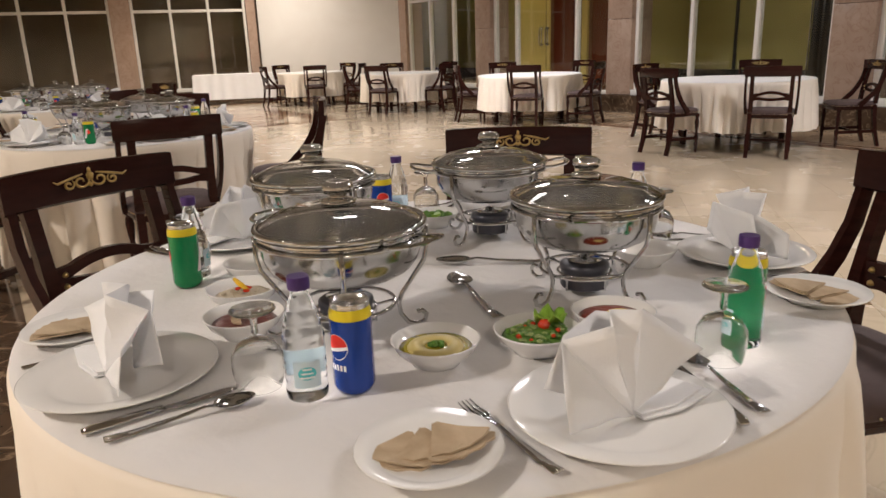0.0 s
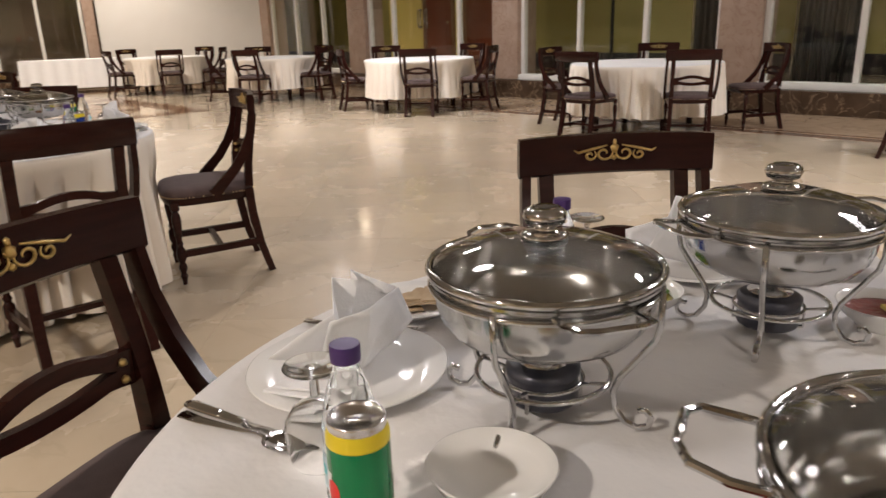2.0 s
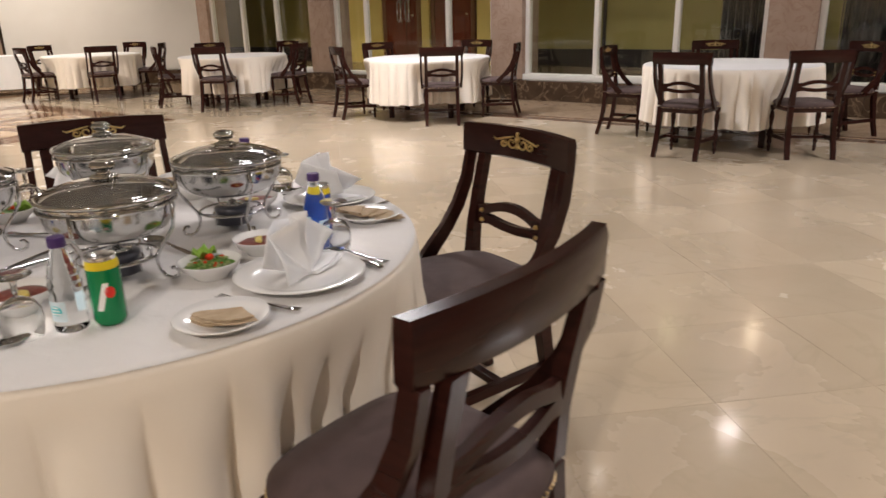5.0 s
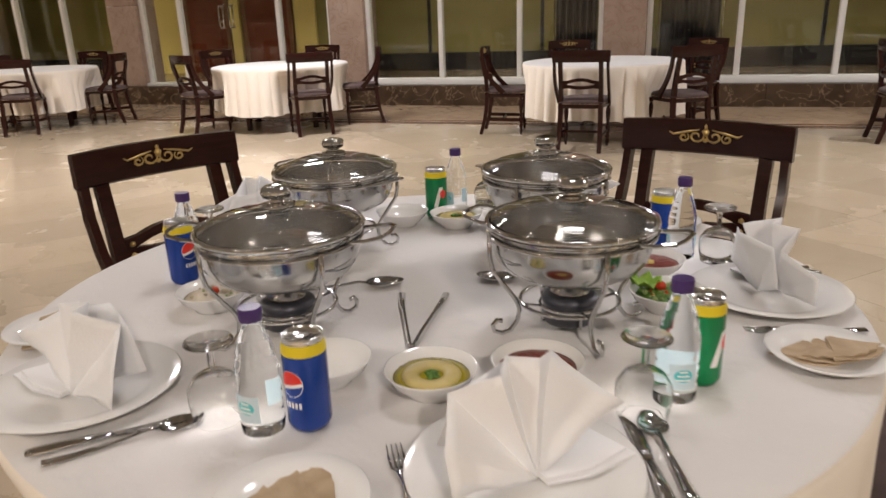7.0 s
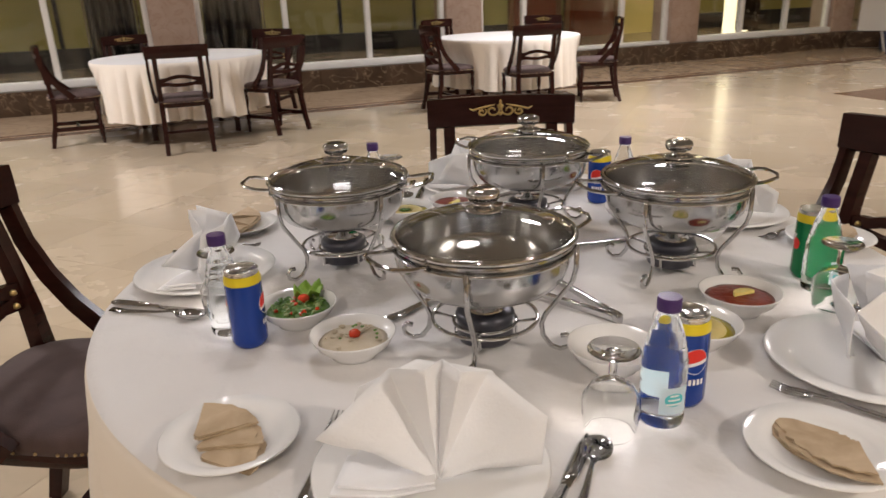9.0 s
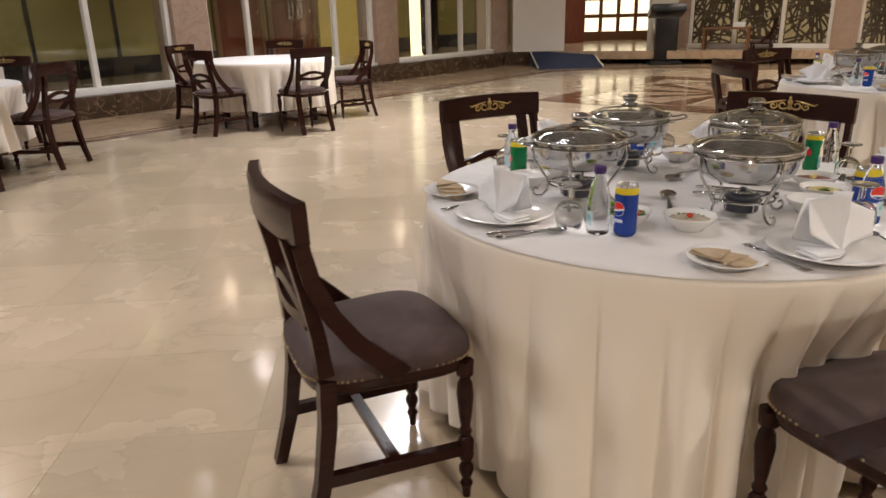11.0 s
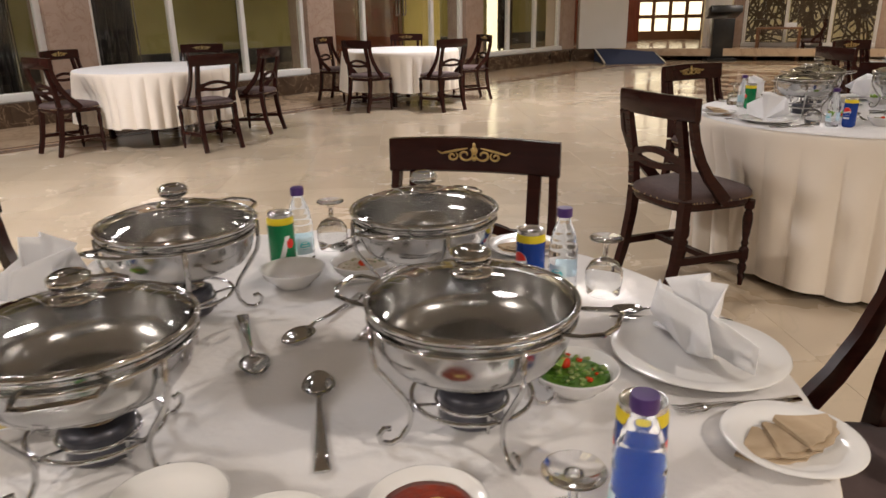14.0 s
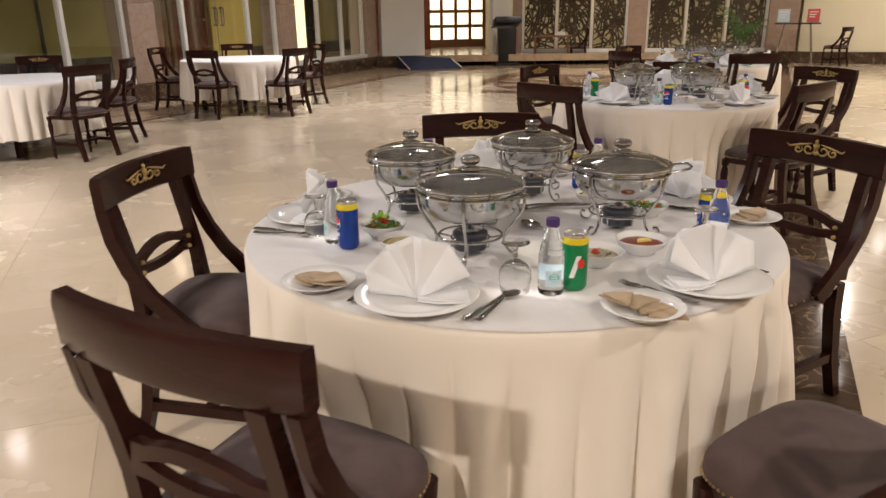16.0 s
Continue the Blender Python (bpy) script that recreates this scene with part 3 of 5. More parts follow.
def ramp_():
    t = thing("carpet_ramp", "navy carpeted ramp with metal edging up to the raised opening", "ramp")
    put(t, mO)
    bm = bmesh.new()
    x0, x1, run, h = 0.65, 2.05, 1.3, 0.285
    v = [bm.verts.new(c) for c in ((x0, -0.004, 0.0), (x1, -0.004, 0.0), (x1, -run, 0.0), (x0, -run, 0.0), (x0, -0.004, h), (x1, -0.004, h), (x1, -run, 0.015), (x0, -run, 0.015))]
    for f in ((3, 2, 1, 0), (4, 5, 6, 7), (0, 1, 5, 4), (2, 3, 7, 6), (0, 4, 7, 3), (1, 2, 6, 5)):
        bm.faces.new([v[i] for i in f])
    part("carpet", bm, M_NAVY, t, smooth=False)
    for x in (x0, x1):
        part("edging", sweep_bm([(x, -0.01, h + 0.006), (x, -run, 0.021)], 0.018, square=True), M_ALU, t)


ramp_()

# wall lamps high on the pillars: they give the bright spots that the polished floor mirrors
for k in range(-2, 3):
    x = XC + STEP * k
    t = thing("wall_lamp", "small round frosted wall lamp high on a granite pillar", "lamp", "wall lamps on the pillars")
    t.location = (x, 0.10, 3.08)
    part("bracket", box_bm(-0.05, 0.05, -0.03, -0.001, -0.10, 0.10, bevel=0.006), M_ALU, t)
    part("shade", lathe_bm([(0, -0.09), (0.05, -0.08), (0.075, -0.03), (0.08, 0.03), (0.06, 0.08), (0, 0.09)], 20), M_LAMP, t, "glowing frosted glass shade", True).location = (0, -0.10, 0)

for lx, ly in [p[:2] for p in LAMPS] + CLUSTERS:
    t = thing("ceiling_light", "unseen round recessed ceiling downlight with a pale trim ring", "ceiling light", "recessed downlights")
    t.location = (lx, ly, CEIL)
    part("trim_ring", lathe_bm([(0.12, -0.002), (0.17, -0.002), (0.165, -0.022), (0.125, -0.022), (0.12, -0.002)], 28), M_FRAME, t)

# small halogen spots spread over the ceiling: the glints on lids and knobs
for lx in (-9.4, -6.6, -2.0, 0.9, 5.6, 8.4):
    for ly in (-2.6, -7.4, -11.2):
        t = thing("ceiling_spot", "small round halogen spot set in the ceiling", "ceiling light", "small ceiling spots")
        t.location = (lx + 0.3 * (ly % 1), ly, CEIL)
        part("trim_ring", lathe_bm([(0.05, -0.002), (0.075, -0.002), (0.072, -0.014), (0.052, -0.014), (0.05, -0.002)], 20), M_FRAME, t)
        part("lens", lathe_bm([(0, -0.003), (0.048, -0.003), (0.046, -0.010), (0, -0.013)], 20), M_LENS, t, "glowing lens", True)


# ---- chairs: origin on the floor under the crest rail, x towards the table ----
def scroll(bm, y, z, s, size, x):
    """A gilt leaf scroll in the plane of the crest rail."""
    pts, rad = [], []
    for i in range(15):
        a = i / 14
        th = radians(200 - 430 * a)
        r = size * (0.16 + 0.5 * a)
        pts.append((x, y + s * (size * 0.5 + r * math.cos(th) * 0.9), z + r * math.sin(th) * 0.75))
        rad.append(0.0018 + 0.0022 * math.sin(math.pi * a))
    b_sweep(bm, pts, rad, 6, up=(1, 0, 0))


def make_chair():
    t = thing("dining_chair", "dark mahogany dining chair with gilt crest and mauve-grey studded seat", "chair", "dining chairs round the tables")
    # crest rail, bowed backwards a little
    bm = bmesh.new()
    n = 12
    rings = []
    for i in range(n + 1):
        y = -0.262 + 0.524 * i / n
        x = -0.012 + 0.035 * (y / 0.262) ** 2
        e = 0.004 if 0 < i < n else 0.0
        zt = 0.93 + 0.004 * (1 - (y / 0.262) ** 2)
        prof = [(x - 0.018, 0.835), (x - 0.022, zt - 0.02), (x - 0.016, zt), (x + 0.012, zt), (x + 0.014, zt - 0.02), (x + 0.016, 0.835), (x + 0.008, 0.828), (x - 0.012, 0.828)]
        rings.append([bm.verts.new((px, y, pz)) for px, pz in prof])
    for a, b in zip(rings, rings[1:]):
        for k in range(8):
            bm.faces.new((a[k], a[(k + 1) % 8], b[(k + 1) % 8], b[k]))
    bm.faces.new(rings[0][::-1])
    bm.faces.new(rings[-1])
    crest = part("crest_rail", bm, M_WOOD, t)
    bm = bmesh.new()
    for s in (-1, 1):
        scroll(bm, 0.006 * s, 0.884, s, 0.044, 0.011)
        scroll(bm, 0.052 * s, 0.880, s, 0.029, 0.014)
        b_sweep(bm, [(0.010, 0.02 * s, 0.905), (0.013, 0.06 * s, 0.897), (0.016, 0.10 * s, 0.888), (0.019, 0.112 * s, 0.896)], [0.002, 0.0042, 0.0034, 0.0015], 6, up=(1, 0, 0))
    b_blob(bm, 0.010, 0, 0.897, 0.011, 1.3)
    b_blob(bm, 0.010, 0, 0.872, 0.008, 1.0)
    b_blob(bm, 0.010, 0, 0.914, 0.006, 1.5)
    part("ornament", bm, M_GOLD, crest, "gilt carved leaf scroll", True)
    # uprights between crest and seat, carried on as raked rear legs
    for s in (-1, 1):
        y = 0.185 * s
        pts = [(0.0, y, 0.832), (0.030, y, 0.70), (0.052, y, 0.58), (0.062, y, 0.47)]
        part("stile", sweep_bm(pts, [0.020, 0.019, 0.020, 0.022], ry=[0.014, 0.016, 0.018, 0.020], up=(1, 0, 0), square=True), M_WOOD, t)
        pts = [(0.065, y, 0.455), (0.058, y * 1.01, 0.33), (0.032, y * 1.03, 0.16), (-0.012, y * 1.05, 0.0)]
        part("rear_leg", sweep_bm(pts, [0.022, 0.021, 0.020, 0.019], ry=[0.022, 0.021, 0.019, 0.017], up=(1, 0, 0), square=True), M_WOOD, t)
        # swept side brace from the crest's end to the seat's flank
        pts = [(0.018, 0.243 * s, 0.832), (0.036, 0.246 * s, 0.74), (0.075, 0.247 * s, 0.65), (0.130, 0.246 * s, 0.57), (0.19, 0.243 * s, 0.51), (0.245, 0.238 * s, 0.452)]
        part("side_brace", sweep_bm(pts, [0.019, 0.020, 0.022, 0.023, 0.025, 0.028], ry=[0.012, 0.012, 0.012, 0.012, 0.013, 0.014], up=(0, 1, 0), square=True), M_WOOD, t)
        # turned front leg
        prof = [(0, 0.0), (0.011, 0.0), (0.014, 0.03), (0.019, 0.045), (0.012, 0.06), (0.021, 0.085), (0.021, 0.10), (0.013, 0.115), (0.023, 0.135), (0.023, 0.185),
                (0.013, 0.20), (0.019, 0.215), (0.013, 0.23), (0.018, 0.26), (0.024, 0.33), (0.020, 0.365), (0.013, 0.38), (0.023, 0.39), (0.025, 0.43), (0, 0.43)]
        bm = b_lathe(bmesh.new(), prof, 14, 0.435, 0.205 * s)
        part("front_leg", bm, M_WOOD, t)
        part("side_stretcher", sweep_bm([(0.045, 0.193 * s, 0.17), (0.43, 0.203 * s, 0.16)], 0.013, ry=0.017, square=True), M_WOOD, t)
    part("cross_stretcher", sweep_bm([(0.235, -0.185, 0.166), (0.235, 0.185, 0.166)], 0.015, ry=0.012, square=True), M_WOOD, t)
    # pierced middle rail: two bowed bars round a lens-shaped gap
    bm = bmesh.new()
    for sgn in (-1, 1):
        pts, wd = [], []
        for i in range(13):
            y = -0.168 + 0.336 * i / 12
            u = y / 0.168
            lens = 0.019 * max(0.0, 1 - (u / 0.72) ** 2)
            mid = 0.622 + 0.012 * (1 - u * u)
            pts.append((0.040 - 0.012 * (1 - u * u), y, mid + sgn * (lens + 0.017)))
            wd.append(0.018 if abs(u) > 0.7 else 0.015)
        b_sweep(bm, pts, 0.011, ry=wd, square=True)
    rail = part("splat_rail", bm, M_WOOD, t)
    for s in (-1, 1):
        for z in (0.605, 0.64):
            part("rosette", b_blob(bmesh.new(), 0.050, 0.142 * s, z, 0.010, 0.9), M_GOLD, rail, "small gilt rosette", True)
    # seat: apron and domed cushion
    rim = []
    for i in range(40):
        a = 2 * math.pi * i / 40
        cx, cy = math.cos(a), math.sin(a)
        ex = math.copysign(abs(cx) ** 0.45, cx)
        ey = math.copysign(abs(cy) ** 0.45, cy)
        x = 0.245 + 0.222 * ex
        half = 0.205 + 0.035 * (x - 0.02) / 0.45
        rim.append((x + (0.018 * (1 - ey * ey) if ex > 0 else 0), half * ey))
    bm = bmesh.new()
    levels = [(0.965, 0.408), (0.985, 0.415), (1.0, 0.43), (1.0, 0.442)]
    rings = [[bm.verts.new((0.245 + (x - 0.245) * k, y * k, z)) for x, y in rim] for k, z in levels]
    for a, b in zip(rings, rings[1:]):
        for i in range(40):
            bm.faces.new((a[i], a[(i + 1) % 40], b[(i + 1) % 40], b[i]))
    bm.faces.new(rings[0][::-1])
    bm.faces.new(rings[-1])
    part("seat_frame", bm, M_WOOD, t)
    bm = bmesh.new()
    levels = [(1.004, 0.443), (1.012, 0.455), (1.005, 0.472), (0.96, 0.485), (0.82, 0.494), (0.5, 0.499), (0.2, 0.501)]
    rings = [[bm.verts.new((0.245 + (x - 0.245) * k, y * k, z)) for x, y in rim] for k, z in levels]
    for a, b in zip(rings, rings[1:]):
        for i in range(40):
            bm.faces.new((a[i], a[(i + 1) % 40], b[(i + 1) % 40], b[i]))
    bm.faces.new(rings[0][::-1])
    bm.faces.new(rings[-1])
    seat = part("seat", bm, M_SEAT, t, "mauve-grey woven upholstery", True)
    bm = bmesh.new()
    for i in range(80):
        a, b = rim[i // 2], rim[(i // 2 + 1) % 40]
        f = 0.5 * (i % 2)
        x, y = a[0] + (b[0] - a[0]) * f, a[1] + (b[1] - a[1]) * f
        b_blob(bm, 0.245 + (x - 0.245) * 1.014, y * 1.014, 0.449, 0.0042, 1.0)
    part("nails", bm, M_NAIL, seat, "row of brass upholstery nails", True)["kind"] = "stuff"
    return t


def crest_pose(p, q, centre):
    """The pose of a chair from its crest rail's two ends, facing the table's centre."""
    mx, my = (p[0] + q[0]) / 2, (p[1] + q[1]) / 2
    a = math.atan2(q[1] - p[1], q[0] - p[0]) + math.pi / 2
    if math.cos(a) * (centre[0] - mx) + math.sin(a) * (centre[1] - my) < 0:
        a += math.pi
    return pose(mx - 0.023 * math.cos(a), my - 0.023 * math.sin(a), 0, 0, 0, math.degrees(a))


def polar_pose(c, ang, r, twist=0.0):
    return pose(c[0] + r * math.cos(radians(ang)), c[1] + r * math.sin(radians(ang)), 0, 0, 0, ang + 180 + twist)


TA, TB, TD = (3.2, -8.97), (-0.55, -8.92), (-4.11, -8.94)
CHAIRS = [
    crest_pose((2.245, -9.69), (2.045, -9.235), TA), crest_pose((2.213, -8.295), (2.57, -7.88), TA), polar_pose(TA, 65, 1.19),
    crest_pose((0.625, -9.165), (0.65, -8.675), TB), crest_pose((-0.268, -7.735), (0.225, -7.91), TB), crest_pose((-1.52, -8.12), (-1.745, -8.59), TB),
    pose(-1.11, -9.90, 0, 0, 0, 64), pose(0.24, -10.02, 0, 0, 0, 140),
    crest_pose((-3.205, -8.22), (-2.967, -8.69), TD), crest_pose((-4.695, -7.91), (-4.165, -7.77), TD), crest_pose((-5.315, -8.55), (-5.35, -9.085), TD),
    polar_pose(TD, 240, 1.30), crest_pose((-3.12, -9.59), (-3.42, -9.98), TD),
]
FAR = {(2.86, -2.2): ((195, 1.18, -12), (256, 1.35, 8), (110, 1.3, 0), (326, 1.3, 6), (40, 1.2, 0)),
       (-0.87, -2.18): ((267, 1.30, 0), (321, 1.22, -20), (186, 1.28, 0), (113, 1.35, 0), (40, 1.45, 10)),
       (-4.88, -1.98): ((228, 1.22, 15), (163, 1.26, 0), (316, 1.2, -8), (20, 1.25, 5), (92, 1.3, 0)),
       (-8.64, -2.25): ((232, 1.2, 10), (305, 1.15, -5), (18, 1.25, 0), (92, 1.25, 0), (160, 1.25, 0)),
       (-12.2, -2.7): ((262, 1.2, 5), (195, 1.3, 0), (112, 1.3, 0), (45, 1.3, 0), (340, 1.2, 0))}
chair0 = make_chair()
chair0.matrix_world = CHAIRS[0]
for m in CHAIRS[1:]:
    copy_thing(chair0, m)
for c, seats in FAR.items():
    for ang, r, tw in seats:
        copy_thing(chair0, polar_pose(c, ang, r, tw))
copy_thing(chair0, pose(14.0, -5.0, 0, 0, 0, 100))
copy_thing(chair0, pose(14.55, -11.3, 0, 0, 0, 60))


# ---- round tables with cloths ----
SEATS = CHAIRS + [polar_pose(c, *seat) for c, seats in FAR.items() for seat in seats]


def cloth_bm(r, top, hem, folds, seed, flare=0.05, amp=0.035, n=320, legs=()):
    """A round cloth: flat top with slight creases, then a skirt of rounded folds parted by narrow creases."""
    rng = random.Random(seed)
    ph = [rng.uniform(0, 6.28) for _ in range(4)]
    size = [rng.uniform(0.35, 1.15) for _ in range(folds)]
    start = [rng.uniform(0.02, 0.22) for _ in range(folds)]
    long_ = [rng.uniform(-0.012, 0.012) for _ in range(folds)]
    bm = bmesh.new()
    levels = [(0.0, 0.0)] + [(k / 9 * (r - 0.03), 0.0) for k in range(1, 10)] + [(r - 0.018, 0.0014), (r - 0.010, 0.0045), (r - 0.004, 0.010), (r, 0.018)]
    drop = top - hem
    levels += [(None, 0.018 + (drop - 0.018) * (k / 14) ** 1.1) for k in range(1, 15)]
    rings = []
    for rad, d in levels:
        if rad == 0.0:
            rings.append([bm.verts.new((0, 0, top))])
            continue
        ring = []
        for i in range(n):
            a = 2 * math.pi * i / n
            if rad is None:
                f = min(1.0, d / drop)
                phase = (folds * a + 1.5 * math.sin(3 * a + ph[0]) + 0.9 * math.sin(5 * a + ph[1]) + 0.25 * math.sin(9 * a + ph[2]) + 0.25 * f * math.sin(7 * a + ph[3])) / (2 * math.pi)
                lobe, u = int(math.floor(phase)) % folds, phase - math.floor(phase)
                w = 1.7 * math.sin(math.pi * u) ** 0.6 - 1.0
                g = max(0.0, (f - start[lobe]) / (1 - start[lobe])) ** 0.55
                edge = math.sin(math.pi * u) ** 0.5
                rr = r + 0.001 + flare * f + amp * g * w * size[lobe] * (0.6 + 0.4 * edge) + 0.012 * f * math.sin(2 * a + ph[3])
                z = top - d + (f ** 4) * (0.014 * w * size[lobe] + long_[lobe] * edge)
                rr = max(rr, r - 0.002 - 0.07 * f)
                z = max(z, 0.006)
                # the cloth gives way to the chairs pushed against it
                most, low = r + flare * f + 0.8 * amp * g, min(1.0, max(0.0, (0.74 - z) / 0.22))
                shift = 0.0
                for leg_r, leg_a, width in legs:
                    da = abs((a - leg_a + math.pi) % (2 * math.pi) - math.pi) * r / (width * 1.5)
                    if da < 1:
                        shift = max(shift, (most - leg_r) * (1 - da * da) ** 1.5)
                rr -= shift * low
            else:
                x, y = rad * math.cos(a), rad * math.sin(a)
                h = 0.0030 * noise.noise(Vector((x * 3.2 + seed, y * 3.2, 0))) + 0.0018 * noise.noise(Vector((x * 9, y * 9 + seed, 3)))
                rr, z = rad, top - d + (min(h, 0.0005) if rad < r - 0.01 else 0.0)
            ring.append(bm.verts.new((rr * math.cos(a), rr * math.sin(a), z)))
        rings.append(ring)
    for a, b in zip(rings, rings[1:]):
        for i in range(n):
            j = (i + 1) % n
            if len(a) == 1:
                bm.faces.new((a[0], b[i], b[j]))
            else:
                bm.faces.new((a[i], b[i], b[j], a[j]))
    return bm


def round_table(c, r, near, seed):
    t = thing("round_table", "round wooden banquet table hidden under its cream cloth", "table", "round banquet tables")
    t.location = (c[0], c[1], 0)
    part("tabletop", lathe_bm([(0, 0.725), (r - 0.03, 0.725), (r - 0.02, 0.732), (r - 0.02, 0.748), (r - 0.03, 0.754), (0, 0.754)], 64), M_BROWNWOOD, t)
    for k in range(4):
        a = radians(45 + 90 * k + seed * 17)
        x, y = (r - 0.28) * math.cos(a), (r - 0.28) * math.sin(a)
        part("leg", sweep_bm([(x, y, 0.0), (x, y, 0.724)], 0.025, square=True), M_WOOD, t)
    cl = thing("tablecloth", "creased cream tablecloth falling in deep folds almost to the floor" if near else "cream tablecloth hanging in folds over a bare table", "tablecloth", "tablecloths")
    cl.location = (c[0], c[1], 0)
    legs = []
    for m in SEATS:
        for lx, ly, gap, width in ((0.435, -0.205, 0.034, 0.15), (0.435, 0.205, 0.034, 0.15), (0.485, 0.0, 0.012, 0.20)):
            p = m @ Vector((lx, ly, 0)) - Vector((c[0], c[1], 0))
            if p.xy.length < r + 0.2:
                legs.append((max(p.xy.length - gap, r - 0.09), math.atan2(p.y, p.x), width))
    bm = cloth_bm(r, 0.7575 if near else 0.756, 0.035 if near else 0.21, 36 if near else 40, seed, 0.035, 0.080 if near else 0.060, 920 if near else 552, legs)
    part("cloth", bm, M_CLOTH, cl, smooth=True)
    # added disc: the cloth's whiter, cooler-lit top is put into its colour
    tp = thing("table_topper", "whiter disc over the cream tablecloth, added for its cooler-lit top", "tablecloth", "white top cloths")
    tp.location = (c[0], c[1], (0.763 if near else 0.7600))
    bm, rings = bmesh.new(), []
    n = 160
    for rad, d in [(r * k / 12, None) for k in range(12)] + [(r - 0.026, -0.0006), (r - 0.018, -0.0020), (r - 0.010, -0.0050), (r - 0.005, -0.0085)]:
        ring = []
        for i in range(1 if rad == 0 else n):
            a = 2 * math.pi * i / n
            x, y = rad * math.cos(a), rad * math.sin(a)
            h = 0.0030 * noise.noise(Vector((x * 3.2 + seed, y * 3.2, 0))) + 0.0016 * noise.noise(Vector((x * 9, y * 9 + seed, 3)))
            ring.append(bm.verts.new((x, y, max(min(h, 0.0003), -0.0022) if d is None else d)))
        rings.append(ring)
    for a, b in zip(rings, rings[1:]):
        for i in range(n):
            j = (i + 1) % n
            bm.faces.new((a[0], b[i], b[j]) if len(a) == 1 else (a[i], b[i], b[j], a[j]))
    part("cloth", bm, M_CLOTHTOP, tp, smooth=True)


round_table(TA, 0.775, True, 1)
round_table(TB, 0.775, True, 2)
round_table(TD, 0.775, True, 3)
for i, c in enumerate(FAR):
    round_table(c, 0.85, False, 10 + i)

TOP = 0.763


# ---- chafing dishes ----
def make_dish():
    t = thing("chafing_dish", "round steel chafing dish with glass lid on a wire stand", "chafing dish", "chafing dishes on the tables")
    pan = [(0, 0.100), (0.070, 0.1005), (0.092, 0.105), (0.112, 0.116), (0.124, 0.132), (0.1295, 0.150), (0.131, 0.178), (0.137, 0.181), (0.137, 0.184),
           (0.129, 0.184), (0.1275, 0.150), (0.122, 0.133), (0.110, 0.1185), (0.098, 0.1135), (0.0, 0.113)]
    p = part("pan", lathe_bm(pan, 64), M_PAN, t, "shining steel pan", "edges")
    # dark glossy disc added over the pan's steel bottom
    part("pan_bottom", lathe_bm([(0.0, 0.1150), (0.060, 0.1150), (0.096, 0.1155), (0.0965, 0.1148), (0.0, 0.1135)], 48), M_PANBOTTOM, p, "dark glossy disc on the pan's bottom", True)
    for s in (-1, 1):
        pts = [(s * 0.128, -0.042, 0.176), (s * 0.152, -0.043, 0.178), (s * 0.178, -0.038, 0.183), (s * 0.188, -0.021, 0.186), (s * 0.188, 0.021, 0.186), (s * 0.178, 0.038, 0.183), (s * 0.152, 0.043, 0.178), (s * 0.128, 0.042, 0.176)]
        part("handle", sweep_bm(pts, 0.0036, 8), M_STEEL, p, "wire loop handle")
    lid = [(0.1345, 0.190), (0.129, 0.196), (0.106, 0.2075), (0.069, 0.2175), (0.028, 0.222), (0.0, 0.223), (0.0, 0.2205), (0.028, 0.2195), (0.069, 0.215), (0.106, 0.205), (0.128, 0.1935), (0.1345, 0.1885), (0.1345, 0.190)]
    gl = part("lid", lathe_bm(lid, 64), M_LID, t, "domed clear glass lid", True)
    gl.visible_shadow = False
    part("lid_rim", lathe_bm([(0.1315, 0.186), (0.139, 0.1865), (0.1405, 0.191), (0.138, 0.195), (0.1335, 0.195), (0.1315, 0.186)], 64), M_STEEL, gl, "steel lid rim", True)
    part("knob", lathe_bm([(0.0, 0.2235), (0.027, 0.2235), (0.029, 0.2265), (0.024, 0.230), (0.014, 0.232), (0.013, 0.236), (0.022, 0.240), (0.0255, 0.247), (0.0245, 0.254), (0.018, 0.2585), (0.012, 0.2575), (0.0, 0.256)], 32), M_STEEL, gl, "polished steel knob", True)
    st = part("stand", sweep_bm(arc(0, 0, 0.1345, 0, 354, 59, 0.171), 0.0035, 8, closed=True), M_STEEL, t, "bent steel wire stand", True)
    bm = bmesh.new()
    b_sweep(bm, arc(0, 0, 0.082, 0, 351, 39, 0.052), 0.0035, 8, closed=True)
    b_sweep(bm, arc(0, 0, 0.049, 0, 351, 39, 0.045), 0.003, 8, closed=True)
    for k in range(4):
        a = radians(45 + 90 * k)
        b_sweep(bm, [(0.082 * math.cos(a), 0.082 * math.sin(a), 0.052), (0.049 * math.cos(a), 0.049 * math.sin(a), 0.045), (0.049 * math.cos(a), 0.049 * math.sin(a), 0.018), (0.0, 0.0, 0.014)], 0.0028, 8)
    part("burner_ring", bm, M_STEEL, st, smooth=True)
    for k in range(4):
        a = radians(45 + 90 * k)
        prof = [(0.138, 0.176), (0.138, 0.140), (0.133, 0.118), (0.111, 0.086), (0.094, 0.062), (0.088, 0.045), (0.091, 0.025), (0.103, 0.009), (0.118, 0.0045), (0.131, 0.010), (0.134, 0.021), (0.127, 0.029), (0.118, 0.027)]
        part("stand_leg", sweep_bm([(r * math.cos(a), r * math.sin(a), z) for r, z in prof], 0.004, 8, up=(math.sin(a), -math.cos(a), 0)), M_STEEL, st, smooth=True)
